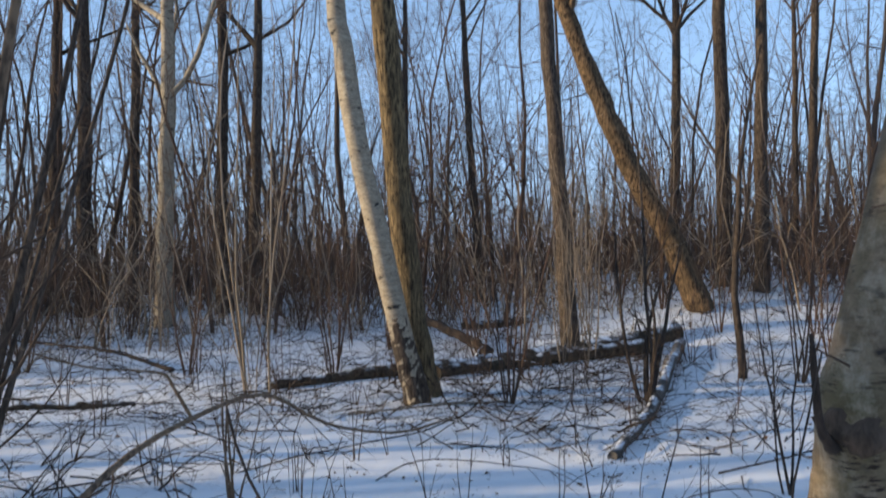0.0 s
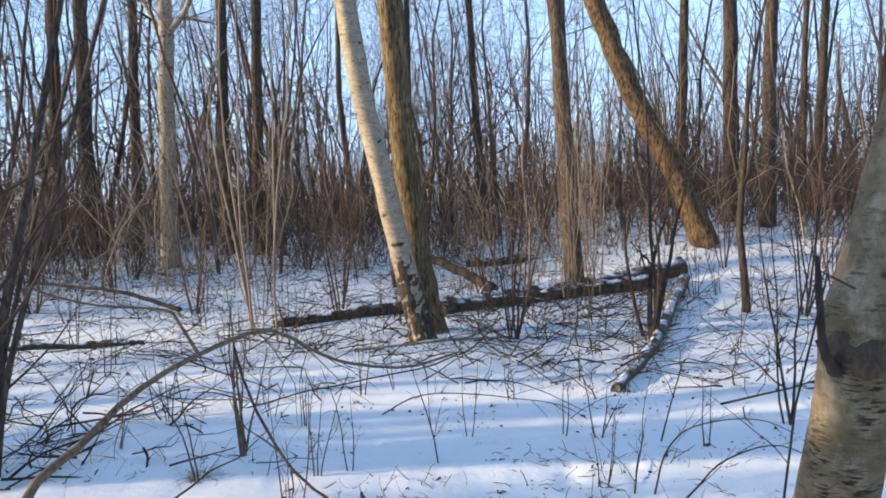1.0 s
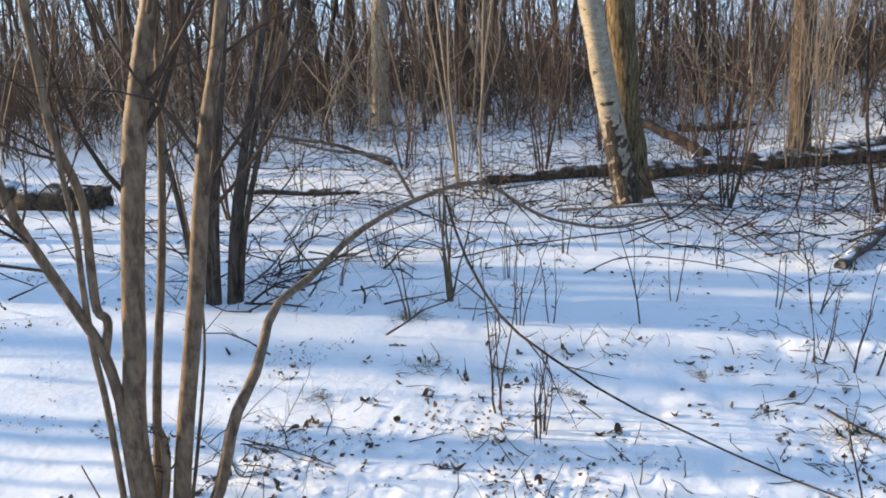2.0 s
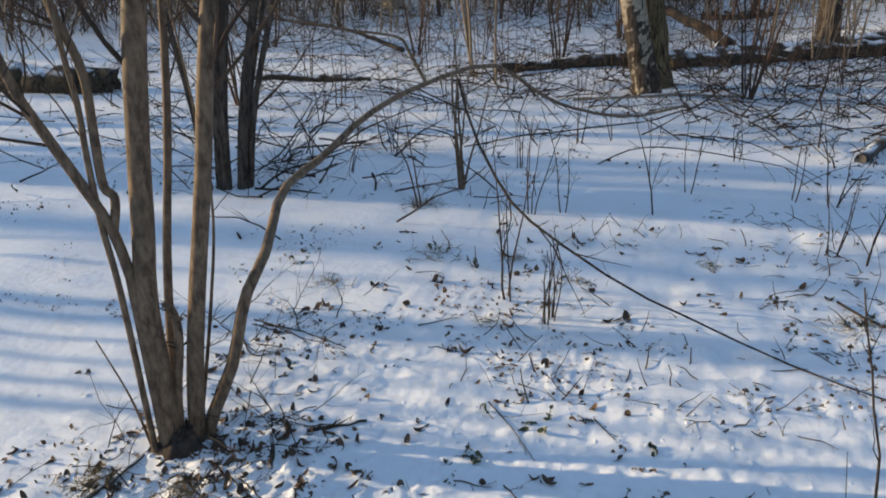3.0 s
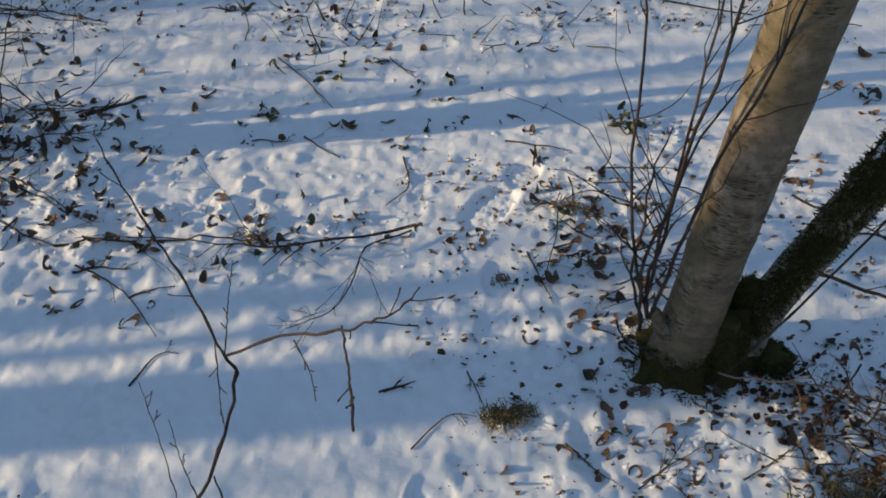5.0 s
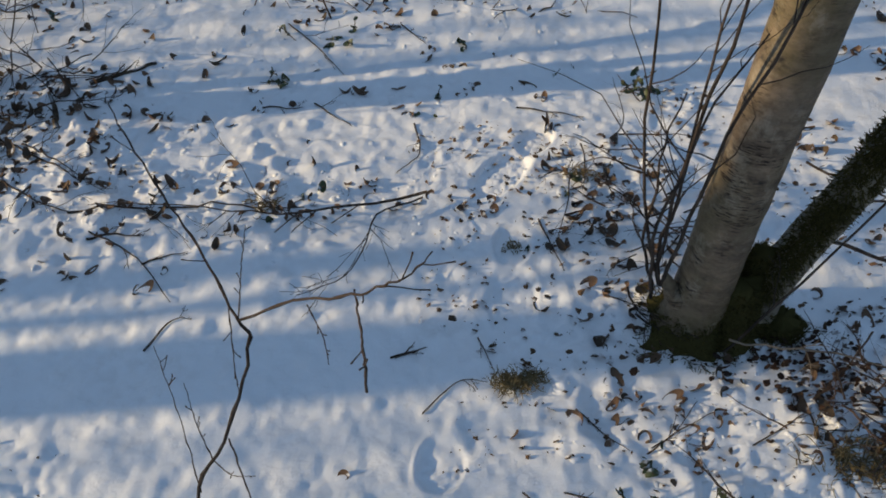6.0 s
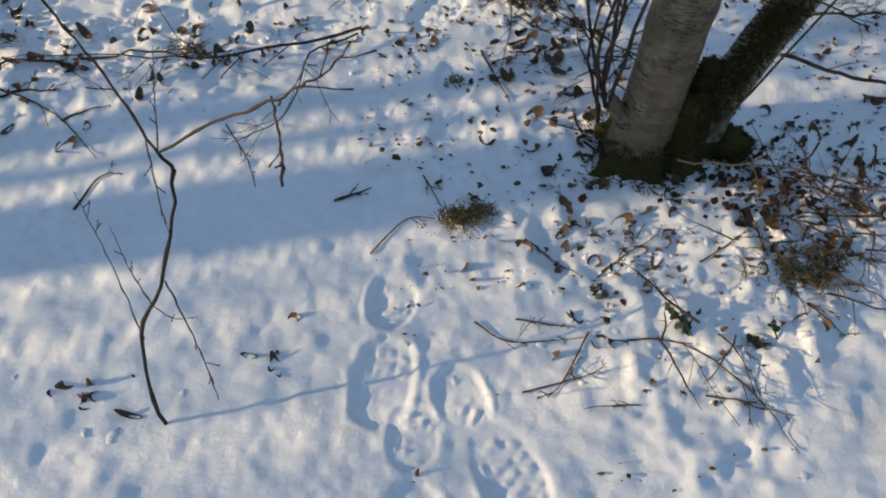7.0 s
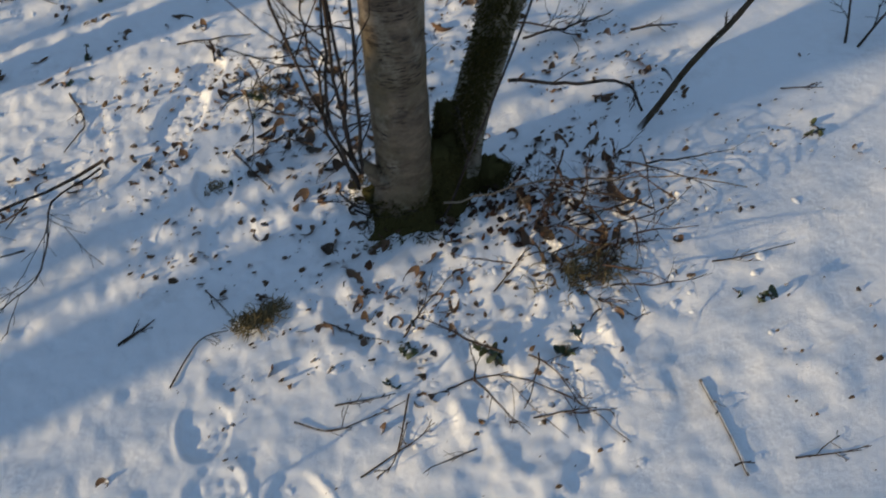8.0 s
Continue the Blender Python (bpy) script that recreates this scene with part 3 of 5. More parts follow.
moss_part(np.concatenate([foot(0.70, 1.08, 0.105, 0.085, 0.15, twin), foot(0.80, 1.07, 0.09, 0.07, 0.05, twin), foot(0.645, 1.082, 0.120, 0.112, 0.10, twin), foot(0.735, 1.105, 0.05, 0.05, 0.21, twin)]), twin)

n = 6500
at = np.where(rng.uniform(size=n) < 0.35, rng.uniform(0.10, 0.36, n), np.clip(rng.normal(0.54, 0.11, n), 0.2, 0.95))
axis = np.stack([np.interp(at, side_line[:, 2], side_line[:, i]) for i in range(3)], 1)
turn = rng.normal(math.pi * 1.32, np.where(at < 0.36, 0.5, 0.8), n)
wide = np.interp(at, side_line[:, 2], side_r)
way = np.stack([np.cos(turn), np.sin(turn), np.full(n, 0.25)], 1)
moss_part(wander(axis + way * wide[:, None] * 0.96, way + rng.normal(size=(n, 3)) * 0.6, rng.uniform(0.006, 0.015, n), 3, 0.3), twin)
mould = thing("leaf_mould", (0.82, 0.95, land(0.82, 0.95)), "dark rotting leaf mould round a mossy birch foot", "leaves", kind="stuff")
n = 300
mx, my = np.concatenate([rng.normal(0.86, 0.07, n // 2), rng.normal(0.80, 0.10, n - n // 2)]), np.concatenate([rng.normal(0.955, 0.06, n // 2), rng.normal(1.0, 0.035, n - n // 2)])
mz = ground_height(mx, my) + rng.uniform(0.0, 0.014, n)
turn, wide = rng.uniform(0, 2 * math.pi, (n, 1)) + np.arange(6) * math.pi / 3 + rng.normal(size=(n, 6)) * 0.2, rng.uniform(0.003, 0.011, (n, 1)) * rng.uniform(0.6, 1.0, (n, 6))
slope = rng.normal(size=(n, 2)) * 0.55
flake = np.stack([np.cos(turn) * wide, np.sin(turn) * wide * 0.65, slope[:, :1] * np.cos(turn) * wide + slope[:, 1:] * np.sin(turn) * wide + rng.normal(size=(n, 6)) * 0.002], -1)
heart = np.stack([mx, my, mz], 1) - np.array(mould.location)
verts = np.concatenate([flake + heart[:, None], heart[:, None] + np.array([0, 0, 0.003])], 1).reshape(-1, 3)
tri = np.concatenate([np.arange(n)[:, None] * 7 + np.array([[k, (k + 1) % 6, 6, 6]]) for k in range(6)])
tagged(part("bits", Geo().add(verts, tri), MOULD, mould), kind="stuff")
pad = side_line[(side_line[:, 2] > 0.42) & (side_line[:, 2] < 0.75)]
pad = curve_through(pad, 16) + np.array([-0.026, -0.004, 0.010]) + rng.normal(size=(16, 3)) * 0.002
part("snow_pad", Geo().tubes((pad - off)[None], (0.006 * np.sin(np.linspace(0.15, 3.0, 16)) ** 0.5 * rng.uniform(0.35, 1.25, 16))[None], 10, 0.16), SNOW, twin, "snow clinging along the stem")
knot = curve_through([(0.690, 1.045, 1.245), (0.70, 1.04, 1.275), (0.715, 1.04, 1.305)], 7)
part("knot", Geo().tubes((knot - off)[None], np.array([[0.020, 0.034, 0.040, 0.041, 0.038, 0.032, 0.018]]), 16, 0.12), ALDER, twin, "swollen black knot")
snag = curve_through([(0.665, 1.03, 1.255), (0.642, 1.01, 1.285), (0.632, 1.0, 1.34), (0.628, 1.0, 1.40)], 9)
part("snag", Geo().tubes((snag - off)[None], np.array([[0.010, 0.0075, 0.006, 0.0052, 0.0052, 0.0048, 0.0045, 0.0038, 0.0022]]), 8, 0.10), SNAG, twin, "dark broken branch stub")

# shoots that spring from the burl and stand beside the trunk
clump = thing("birch_suckers", (0.545, 1.075, land(0.545, 1.075)), "thin dark shoots springing beside a birch foot", "shrub")
o = np.array(clump.location)
aims = [[(0.55, 1.07, 0.15), (0.54, 1.08, 0.27), (0.55, 1.07, 0.5), (0.555, 1.03, 0.71), (0.55, 1.0, 0.85), (0.57, 0.95, 1.08), (0.595, 0.9, 1.38)],
        [(0.55, 1.07, 0.15), (0.53, 1.09, 0.3), (0.51, 1.1, 0.55), (0.50, 1.1, 0.8), (0.47, 1.12, 1.0)],
        [(0.555, 1.07, 0.15), (0.565, 1.05, 0.35), (0.575, 1.03, 0.6), (0.60, 1.0, 0.85), (0.62, 0.99, 1.05)],
        [(0.545, 1.08, 0.1), (0.50, 1.12, 0.25), (0.485, 1.13, 0.42), (0.50, 1.1, 0.6)],
        [(0.55, 1.09, 0.15), (0.56, 1.12, 0.35), (0.55, 1.14, 0.62), (0.57, 1.15, 0.9)],
        [(0.54, 1.07, 0.13), (0.52, 1.06, 0.35), (0.53, 1.03, 0.55), (0.56, 1.0, 0.72)]]
for line in aims:
    p = curve_through(line, 14)[None] - o
    r = np.linspace(0.0038, 0.0011, 14)[None]
    p[:, 1:] += np.cumsum(rng.normal(size=(1, 13, 3)) * 0.006, 1)
    b, br = shoots(p, r, 7, 0.2, 0.98, 0.28, 40, 6, 0.22, 0.08, 0.6)
    stem = part("shoot", Geo().tubes(p, r, 6), SNAG, clump)
    tagged(part("twig_spray", Geo().tubes(b, br, 3), SNAG, stem), kind="stuff")

# the coppiced hazel
hazel = thing("hazel_coppice", (-1.18, 1.69, land(-1.18, 1.69)), "many-stemmed hazel with smooth grey-brown poles", "tree")
o = np.array(hazel.location)
STEMS = [
    ([(-1.20, 1.69, -0.05), (-1.199, 1.688, 0.253), (-1.202, 1.686, 0.486), (-1.184, 1.701, 0.694), (-1.167, 1.716, 0.914), (-1.12, 1.72, 1.22), (-1.085, 1.743, 1.43), (-1.02, 1.78, 1.8), (-0.9, 1.85, 3.0), (-0.9, 2.0, 5.0)], 0.036, 0.034),
    ([(-1.154, 1.726, -0.05), (-1.13, 1.746, 0.23), (-1.102, 1.767, 0.461), (-1.05, 1.807, 0.824), (-1.01, 1.815, 1.07), (-0.97, 1.823, 1.283), (-0.92, 1.854, 1.554), (-0.8, 1.95, 2.4), (-0.5, 2.2, 4.6)], 0.030, 0.024),
    ([(-1.13, 1.75, -0.03), (-1.12, 1.77, 0.06), (-1.055, 1.83, 0.24), (-1.02, 1.88, 0.43), (-0.99, 1.98, 0.55), (-1.05, 2.217, 0.654), (-1.00, 2.415, 0.714), (-0.97, 2.759, 0.785), (-0.86, 3.121, 0.838), (-0.70, 3.6, 0.84), (-0.56, 4.01, 0.64), (-0.44, 4.34, 0.50), (-0.15, 4.67, 0.39), (0.15, 4.9, 0.42)], 0.025, 0.012),
    ([(-0.86, 3.125, 0.835), (-0.932, 3.128, 0.96), (-0.965, 3.115, 1.016), (-1.061, 3.076, 1.04), (-1.19, 3.02, 1.06), (-1.33, 2.95, 1.11), (-1.42, 2.9, 1.16)], 0.009, 0.005),
    ([(-1.215, 1.674, -0.03), (-1.22, 1.667, 0.492), (-1.225, 1.666, 0.592), (-1.242, 1.65, 0.722), (-1.282, 1.612, 0.863), (-1.316, 1.578, 0.979), (-1.334, 1.523, 1.129), (-1.36, 1.45, 1.5), (-1.5, 1.3, 2.6), (-1.6, 1.2, 4.0)], 0.018, 0.015),
    ([(-1.24, 1.655, -0.03), (-1.246, 1.646, 0.515), (-1.256, 1.637, 0.725), (-1.258, 1.635, 0.9), (-1.25, 1.63, 1.05), (-1.246, 1.608, 1.224), (-1.25, 1.58, 1.8), (-1.2, 1.5, 3.4)], 0.011, 0.009),
    ([(-1.238, 1.654, 0.70), (-1.224, 1.666, 0.793), (-1.24, 1.652, 0.833), (-1.239, 1.653, 0.966), (-1.235, 1.65, 1.123), (-1.254, 1.61, 1.279), (-1.258, 1.597, 1.435), (-1.27, 1.55, 2.2), (-1.3, 1.5, 3.6)], 0.014, 0.013),
    ([(-1.18, 1.704, 0.02), (-1.175, 1.71, 0.17), (-1.152, 1.728, 0.349), (-1.152, 1.728, 0.438), (-1.170, 1.715, 0.475)], 0.016, 0.014),
    ([(-1.25, 1.66, 0.0), (-1.28, 1.64, 0.2), (-1.32, 1.6, 0.40)], 0.006, 0.003),
    ([(-1.16, 1.76, 0.0), (-1.12, 1.85, 0.4), (-1.10, 1.9, 0.7), (-1.13, 1.92, 1.0), (-1.2, 1.9, 1.7)], 0.007, 0.004),
    ([(-1.22, 1.73, 0.0), (-1.25, 1.85, 0.5), (-1.22, 1.95, 1.1), (-1.15, 2.0, 2.2), (-1.1, 2.1, 3.5)], 0.017, 0.012),
]
for line, r0, r1 in STEMS:
    p = curve_through(line, 34)[None] - o
    tall = line[-1][2] > 2
    r = np.interp(np.linspace(0, 1, 34), [0, 0.6, 1], [r0, r1, 0.006 if tall else r1 * 0.7])[None] * 0.87
    stem = part("stem", Geo().tubes(p, r, 12, 0.015), HAZEL, hazel)
    if len(line) > 4:
        b, br = shoots(p, r, 9 if tall else 14, 0.45, 0.97, 0.16, 42, 6, 0.14, 0.08 if tall else -0.10, 0.35)
        c, cr = shoots(b, br, 4, 0.15, 0.95, 0.5, 42, 4, 0.18, 0.0, 0.5)
        tagged(part("twig_spray", Geo().tubes(b, br, 4).tubes(c, cr, 3), TWIG, stem), kind="stuff")

foot(-1.185, 1.70, 0.115, 0.095, 0.07, hazel, SNAG, "dark knobbly rootstock", 10)

# the second, thinner coppice behind it
second = thing("hazel_coppice", (-2.42, 3.98, land(-2.42, 3.98)), "dark clump of slim hazel poles in snow", "tree")
o = np.array(second.location)
for bx, by, tx, ty, r0 in ((-2.45, 3.95, -2.27, 4.0, 0.042), (-2.41, 3.93, -2.22, 4.03, 0.030), (-2.33, 3.97, -2.03, 4.13, 0.036), (-2.30, 4.0, -1.9, 4.2, 0.022), (-2.48, 4.02, -2.6, 4.2, 0.014), (-2.5, 3.9, -2.75, 3.9, 0.02), (-2.37, 4.08, -2.15, 4.5, 0.018)):
    p = curve_through([(bx, by, -0.04), (bx + (tx - bx) * 0.25, by + (ty - by) * 0.25, 0.6), (tx, ty, 1.7), (tx + (tx - bx) * 0.9, ty + (ty - by), 3.2), (tx + (tx - bx) * 1.6, ty + 0.2, 5.0)], 20)[None] - o
    r = np.linspace(r0, 0.006, 20)[None]
    stem = part("stem", Geo().tubes(p, r, 8, 0.02), ALDER, second)
    b, br = shoots(p, r, 8, 0.2, 0.97, 0.16, 42, 5, 0.15, 0.06, 0.4)
    c, cr = shoots(b, br, 3, 0.15, 0.95, 0.5, 42, 4, 0.18, 0.0, 0.5)
    tagged(part("twig_spray", Geo().tubes(b, br, 4).tubes(c, cr, 3), TWIG, stem), kind="stuff")


# ---------------------------------------------------------------- shrubs and saplings
def shrub(x, y, height, stems, spread, radius, material, label, name="shrub", lean=(0.0, 0.0), per=7, rise=0.06, group="undergrowth", twig_len=0.28, bend=0.07):
    z = land(x, y)
    s = thing(name, (x, y, z), label, "shrub", group)
    for _ in range(stems):
        a, q = rng.uniform(0, 2 * math.pi), rng.uniform(0.2, 1.0) * spread
        way = np.array([[math.cos(a) * q + lean[0], math.sin(a) * q + lean[1], 1.0]])
        start = np.array([[math.cos(a) * 0.05 * spread * stems**0.5, math.sin(a) * 0.05 * spread * stems**0.5, -0.03]])
        h = height * rng.uniform(0.6, 1.1)
        p = wander(start, way, np.array([h]), 9, bend, rise)
        r = np.linspace(radius * rng.uniform(0.7, 1.2), radius * 0.25, 9)[None]
        b, br = shoots(p, r, per, 0.25, 0.97, twig_len, 38, 5, 0.14, 0.05, 0.6)
        c, cr = shoots(b, br, 3, 0.15, 0.95, 0.5, 42, 3, 0.18, 0.02, 0.6)
        stem = part("stem", Geo().tubes(p, r, 6), material, s)
        tagged(part("twig_spray", Geo().tubes(b, br, 3).tubes(c, np.maximum(cr, 0.0012), 3), material, stem), kind="stuff")
    return s


shrub(3.22, 8.36, 4.2, 1, 0.10, 0.04, SNAG, "dark crooked sapling standing in open snow", "sapling", (0.06, 0.0))
shrub(1.92, 7.25, 1.7, 4, 0.5, 0.028, SNAG, "low dark bush with curved stems by a log", "bush", (-0.05, 0), 6)
shrub(1.98, 7.3, 3.6, 1, 0.02, 0.022, SNAG, "tall thin black stem", "sapling", (-0.02, 0))
shrub(2.12, 4.66, 1.7, 3, 0.22, 0.009, SNAG, "bush of dark bent canes above the snow", "bush", (-0.12, 0), 8)
# sunlit saplings: their brightness comes partly from the paled bark colour
shrub(-1.62, 7.45, 5.5, 2, 0.03, 0.013, SUNLIT_STRAW_TWIG, "slender pole, straw-coloured bark paled as if sunlit", "sapling", (0.0, 0), 6, 0.1, twig_len=0.12)
shrub(-1.98, 7.9, 5.5, 3, 0.06, 0.014, SUNLIT_STRAW_TWIG, "slender pole, straw-coloured bark paled as if sunlit", "sapling", (-0.05, 0), 6, 0.1, twig_len=0.12)
shrub(-1.85, 7.8, 2.2, 3, 0.5, 0.009, SUNLIT_STRAW_TWIG, "forked sunlit sapling with straight twigs", "sapling", (0, 0), 6)
shrub(-1.05, 4.27, 1.05, 5, 0.10, 0.009, HAZEL, "cut-back cluster of short hazel stems", "shrub", (0.04, 0), 4, twig_len=0.28)
shrub(1.06, 10.38, 4.4, 1, 0.03, 0.020, SUNLIT_STRAW_TWIG, "pale sapling leaning over the snow", "sapling", (-0.14, 0), 6, 0.05, twig_len=0.12)
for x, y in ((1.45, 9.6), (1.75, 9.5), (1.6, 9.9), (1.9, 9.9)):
    shrub(x, y, 3.0, 4, 0.24, 0.009, SUNLIT_STRAW_TWIG, "sheaf of reddish sunlit shoots", "shrub", (0, 0), 6, 0.1)
for x, y in ((-5.11, 9.4), (-6.07, 12.66), (-5.1, 11.56), (-2.99, 9.08), (-2.49, 13.32), (-4.28, 14.51), (-1.23, 8.8), (-1.43, 13.09), (0.46, 9.31), (2.73, 12.51), (3.38, 12.24), (5.04, 10.69), (4.64, 9.37),
             (3.67, 8.04), (-5.14, 12.48), (-3.37, 14.31), (0.66, 7.29), (3.79, 10.84), (5.49, 10.39), (4.2, 6.6), (-3.6, 6.1), (-0.75, 10.9)):
    shrub(x, y, rng.uniform(1.4, 2.8), int(rng.integers(4, 8)), 0.3, 0.011, RED_TWIG, "leafless brown shrub in the snow", "shrub", (0, 0), 7)
# thin dry stems close to the camera's side of the clearing
for x, y in ((-1.18, 3.91), (-0.57, 3.91), (-0.41, 3.98), (-0.80, 4.74), (-0.54, 5.48), (0.06, 4.11), (0.21, 4.51), (0.77, 4.53), (0.97, 4.51), (0.86, 3.76), (-1.82, 4.40), (-2.19, 4.62), (1.52, 4.28),
             (-1.72, 4.92), (-1.07, 4.99), (-0.77, 7.22), (-1.17, 7.53), (-0.31, 5.60), (-0.27, 2.77), (-0.25, 2.80), (0.985, 3.69), (-0.46, 2.93), (-1.6, 5.9), (-2.6, 5.6), (0.5, 5.3), (1.3, 6.6)):
    shrub(x, y, rng.uniform(0.35, 0.75), int(rng.integers(2, 4)), 0.22, 0.0045, TWIG, "thin dry stems poking out of snow", "dry_stems", (0, 0), 3, 0.02, "dry stems")

# ---------------------------------------------------------------- wood behind and around
def pole_stand(name, count, label, near, far, a0, a1, tall, thick, material, limbs, twigs, low, keep=None, detail=(4, 3), lean=0.07):
    ang = np.radians(rng.uniform(a0, a1, count))
    d = np.sqrt(rng.uniform(near**2, far**2, count))
    x, y = 0.2 - d * np.sin(ang), d * np.cos(ang)
    if keep is not None:
        ok = keep(x, y)
        x, y, d = x[ok], y[ok], d[ok]
    n = len(x)
    h = tall * rng.uniform(0.55, 1.15, n)
    start = np.stack([x, y, rise_of(x, y) - 0.1], 1)
    p = wander(start, np.stack([rng.normal(size=n) * lean, rng.normal(size=n) * lean, np.ones(n)], 1), h, 8, 0.10, 0.05)
    r = (thick * rng.lognormal(0, 0.45, n))[:, None] * np.linspace(1, 0.12, 8)
    q, qr = shoots(p, r, limbs, low, 0.97, 0.26, 58, detail[0], 0.30, 0.08, 0.42)
    g = Geo().tubes(p, r, 4 if thick < 0.03 else 6).tubes(q, qr, 3)
    if twigs:
        c, cr = shoots(q, qr, twigs, 0.1, 0.95, 0.55, 58, detail[1], 0.30, 0.02, 0.55)
        g.tubes(c, np.maximum(cr, 0.0032), 3)
    return tagged(new(name, g.mesh(name, material)), label, "woodland", kind="stuff")


pole_stand("far_poles", 230, "stand of bare grey-brown trees", 19, 36, -50, 54, 12, 0.042, FAR_BARK, 14, 6, 0.15, lambda x, y: (x < 2.0) | (rng.uniform(size=len(x)) < 0.55))
pole_stand("twiggy_trees", 46, "young bare trees with a mass of fine twigs", 13, 21, -4, 46, 9.0, 0.030, RED_TWIG, 16, 7, 0.22, detail=(4, 3), lean=0.12)
pole_stand("far_poles", 320, "stand of bare grey-brown trees", 36, 70, -48, 52, 13, 0.055, FAR_BARK, 11, 2, 0.15, detail=(3, 3))
pole_stand("thin_poles", 320, "thicket of thin brown saplings", 14, 30, -58, 60, 7.0, 0.018, BRUSH, 10, 3, 0.12, detail=(3, 3), lean=0.15)
# single thin saplings in front of them
for _ in range(165):
    ang, d = radians(rng.uniform(-42, 52)), math.sqrt(rng.uniform(11.5**2, 19**2))
    shrub(0.2 - d * math.sin(ang), d * math.cos(ang), rng.uniform(2.5, 6.5), 1, 0.08, rng.uniform(0.008, 0.022), RED_TWIG if rng.uniform() < 0.5 else SUNLIT_STRAW_TWIG,
          "thin bare sapling in the wood", "sapling", (rng.normal() * 0.14, 0), 9, 0.05, "thin saplings", 0.22, 0.13)


def thicket(name, count, near, far, a0, a1, tall, label, stems=7, twigs=3, material=BRUSH):
    """Head-high tangle of thin stems."""
    ang = np.radians(rng.uniform(a0, a1, count))
    d = np.sqrt(rng.uniform(near**2, far**2, count))
    x, y = 0.2 - d * np.sin(ang), d * np.cos(ang)
    n = count * stems
    x, y = np.repeat(x, stems), np.repeat(y, stems)
    start = np.stack([x + rng.normal(size=n) * 0.2, y + rng.normal(size=n) * 0.2, rise_of(x, y) - 0.05], 1)
    p = wander(start, np.stack([rng.normal(size=n) * 0.45, rng.normal(size=n) * 0.45, np.ones(n)], 1), tall * rng.uniform(0.3, 1.2, n), 4, 0.30, 0.03)
    r = np.interp(d, [near, far], [0.007, 0.015]).repeat(stems)[:, None] * np.linspace(1, 0.35, 4)
    q, qr = shoots(p, r, twigs, 0.15, 0.95, 0.36, 42, 2, 0.16, 0.06, 0.6)
    return tagged(new(name, Geo().tubes(p, r, 3).tubes(q, qr, 3).mesh(name, material)), label, "undergrowth", kind="stuff")


thicket("undergrowth", 860, 13.5, 26, -52, 56, 2.7, "brown leafless undergrowth below the trees")
# shoots in the paled colour, painted as if the sun caught them
thicket("sunlit_undergrowth", 165, 10.5, 17, -58, 60, 2.6, "leafless straw-coloured shoots below the trees, paled as if sunlit", 4, 3, SUNLIT_STRAW_TWIG)
thicket("undergrowth", 480, 26, 54, -48, 52, 3.6, "brown leafless undergrowth below the trees", 6, 2)


# the wood goes on out of view, with gaps that let the low sun through
def sunward(x, y):
    c = y - 0.1228 * x
    share = np.select([c < -0.3, c < 3.6, c < 4.1, c < 6.0, c < 9.0], [0.3, 0.0, 0.02, 0.45, 0.05], 0.09)
    return rng.uniform(size=len(x)) < share


pole_stand("far_poles", 520, "open stand of bare trees", 6, 42, 60, 122, 14, 0.085, FAR_BARK, 7, 2, 0.3, sunward)
# unseen slim poles, added to stripe the clearing with shadows: strip, distance, thickness
for c, d, dia in ((0.47, 12, 0.03), (0.62, 8, 0.024), (0.70, 9, 0.028), (0.83, 9, 0.03), (1.152, 4.8, 0.042), (1.25, 6, 0.085), (1.36, 9, 0.04),
                  (2.0, 9, 0.06), (2.13, 8, 0.04), (2.285, 8, 0.03), (2.43, 7, 0.028), (2.60, 11, 0.10), (2.71, 10, 0.10), (3.1, 9, 0.03), (3.35, 12, 0.03)):
    y = c - 0.1228 * d
    line = [(-d, y, -0.05), (-d, y, 2.0), (-d, y, 4.0), (-d + 0.05, y + 0.02, 6.0), (-d + 0.1, y, 8.0), (-d, y + 0.1, 10.0)]
    r = dia * 0.5
    tree("shadow_pole", line, [r, r, r * 0.95, r * 0.85, r * 0.6, r * 0.2], FAR_BARK, "slim pole added out of view to cast a shadow stripe", "tree", 6, 0.6, RED_TWIG, (3, 2), 0.12, 1.1, "pole trees", 7, 0.0)
pole_stand("far_poles", 420, "open stand of bare trees", 8, 42, 122, 300, 13, 0.085, FAR_BARK, 7, 2, 0.2, detail=(3, 2))
thicket("undergrowth", 560, 9, 34, 122, 302, 5.0, "brown leafless undergrowth below the trees", 6, 1)
# unseen trunk added and bent so its shadow covers part of the twin birch
tree("alder_tree", [(-4.6, 0.46, 0.0), (-4.6, 0.45, 1.05), (-4.6, 0.425, 1.4), (-4.6, 0.365, 1.72), (-4.6, 0.315, 1.95), (-4.6, 0.285, 2.25), (-4.6, 0.302, 2.65), (-4.58, 0.30, 3.2), (-4.5, 0.10, 5.0), (-4.4, -0.3, 9.0)],
     [0.082, 0.084, 0.09, 0.095, 0.095, 0.092, 0.09, 0.085, 0.07, 0.02], ALDER, "unseen leaning trunk added to shade the near birch", "tree", 9, 0.5, RED_TWIG, (4, 4), 0.24, 1.1, "standing alders", 9)

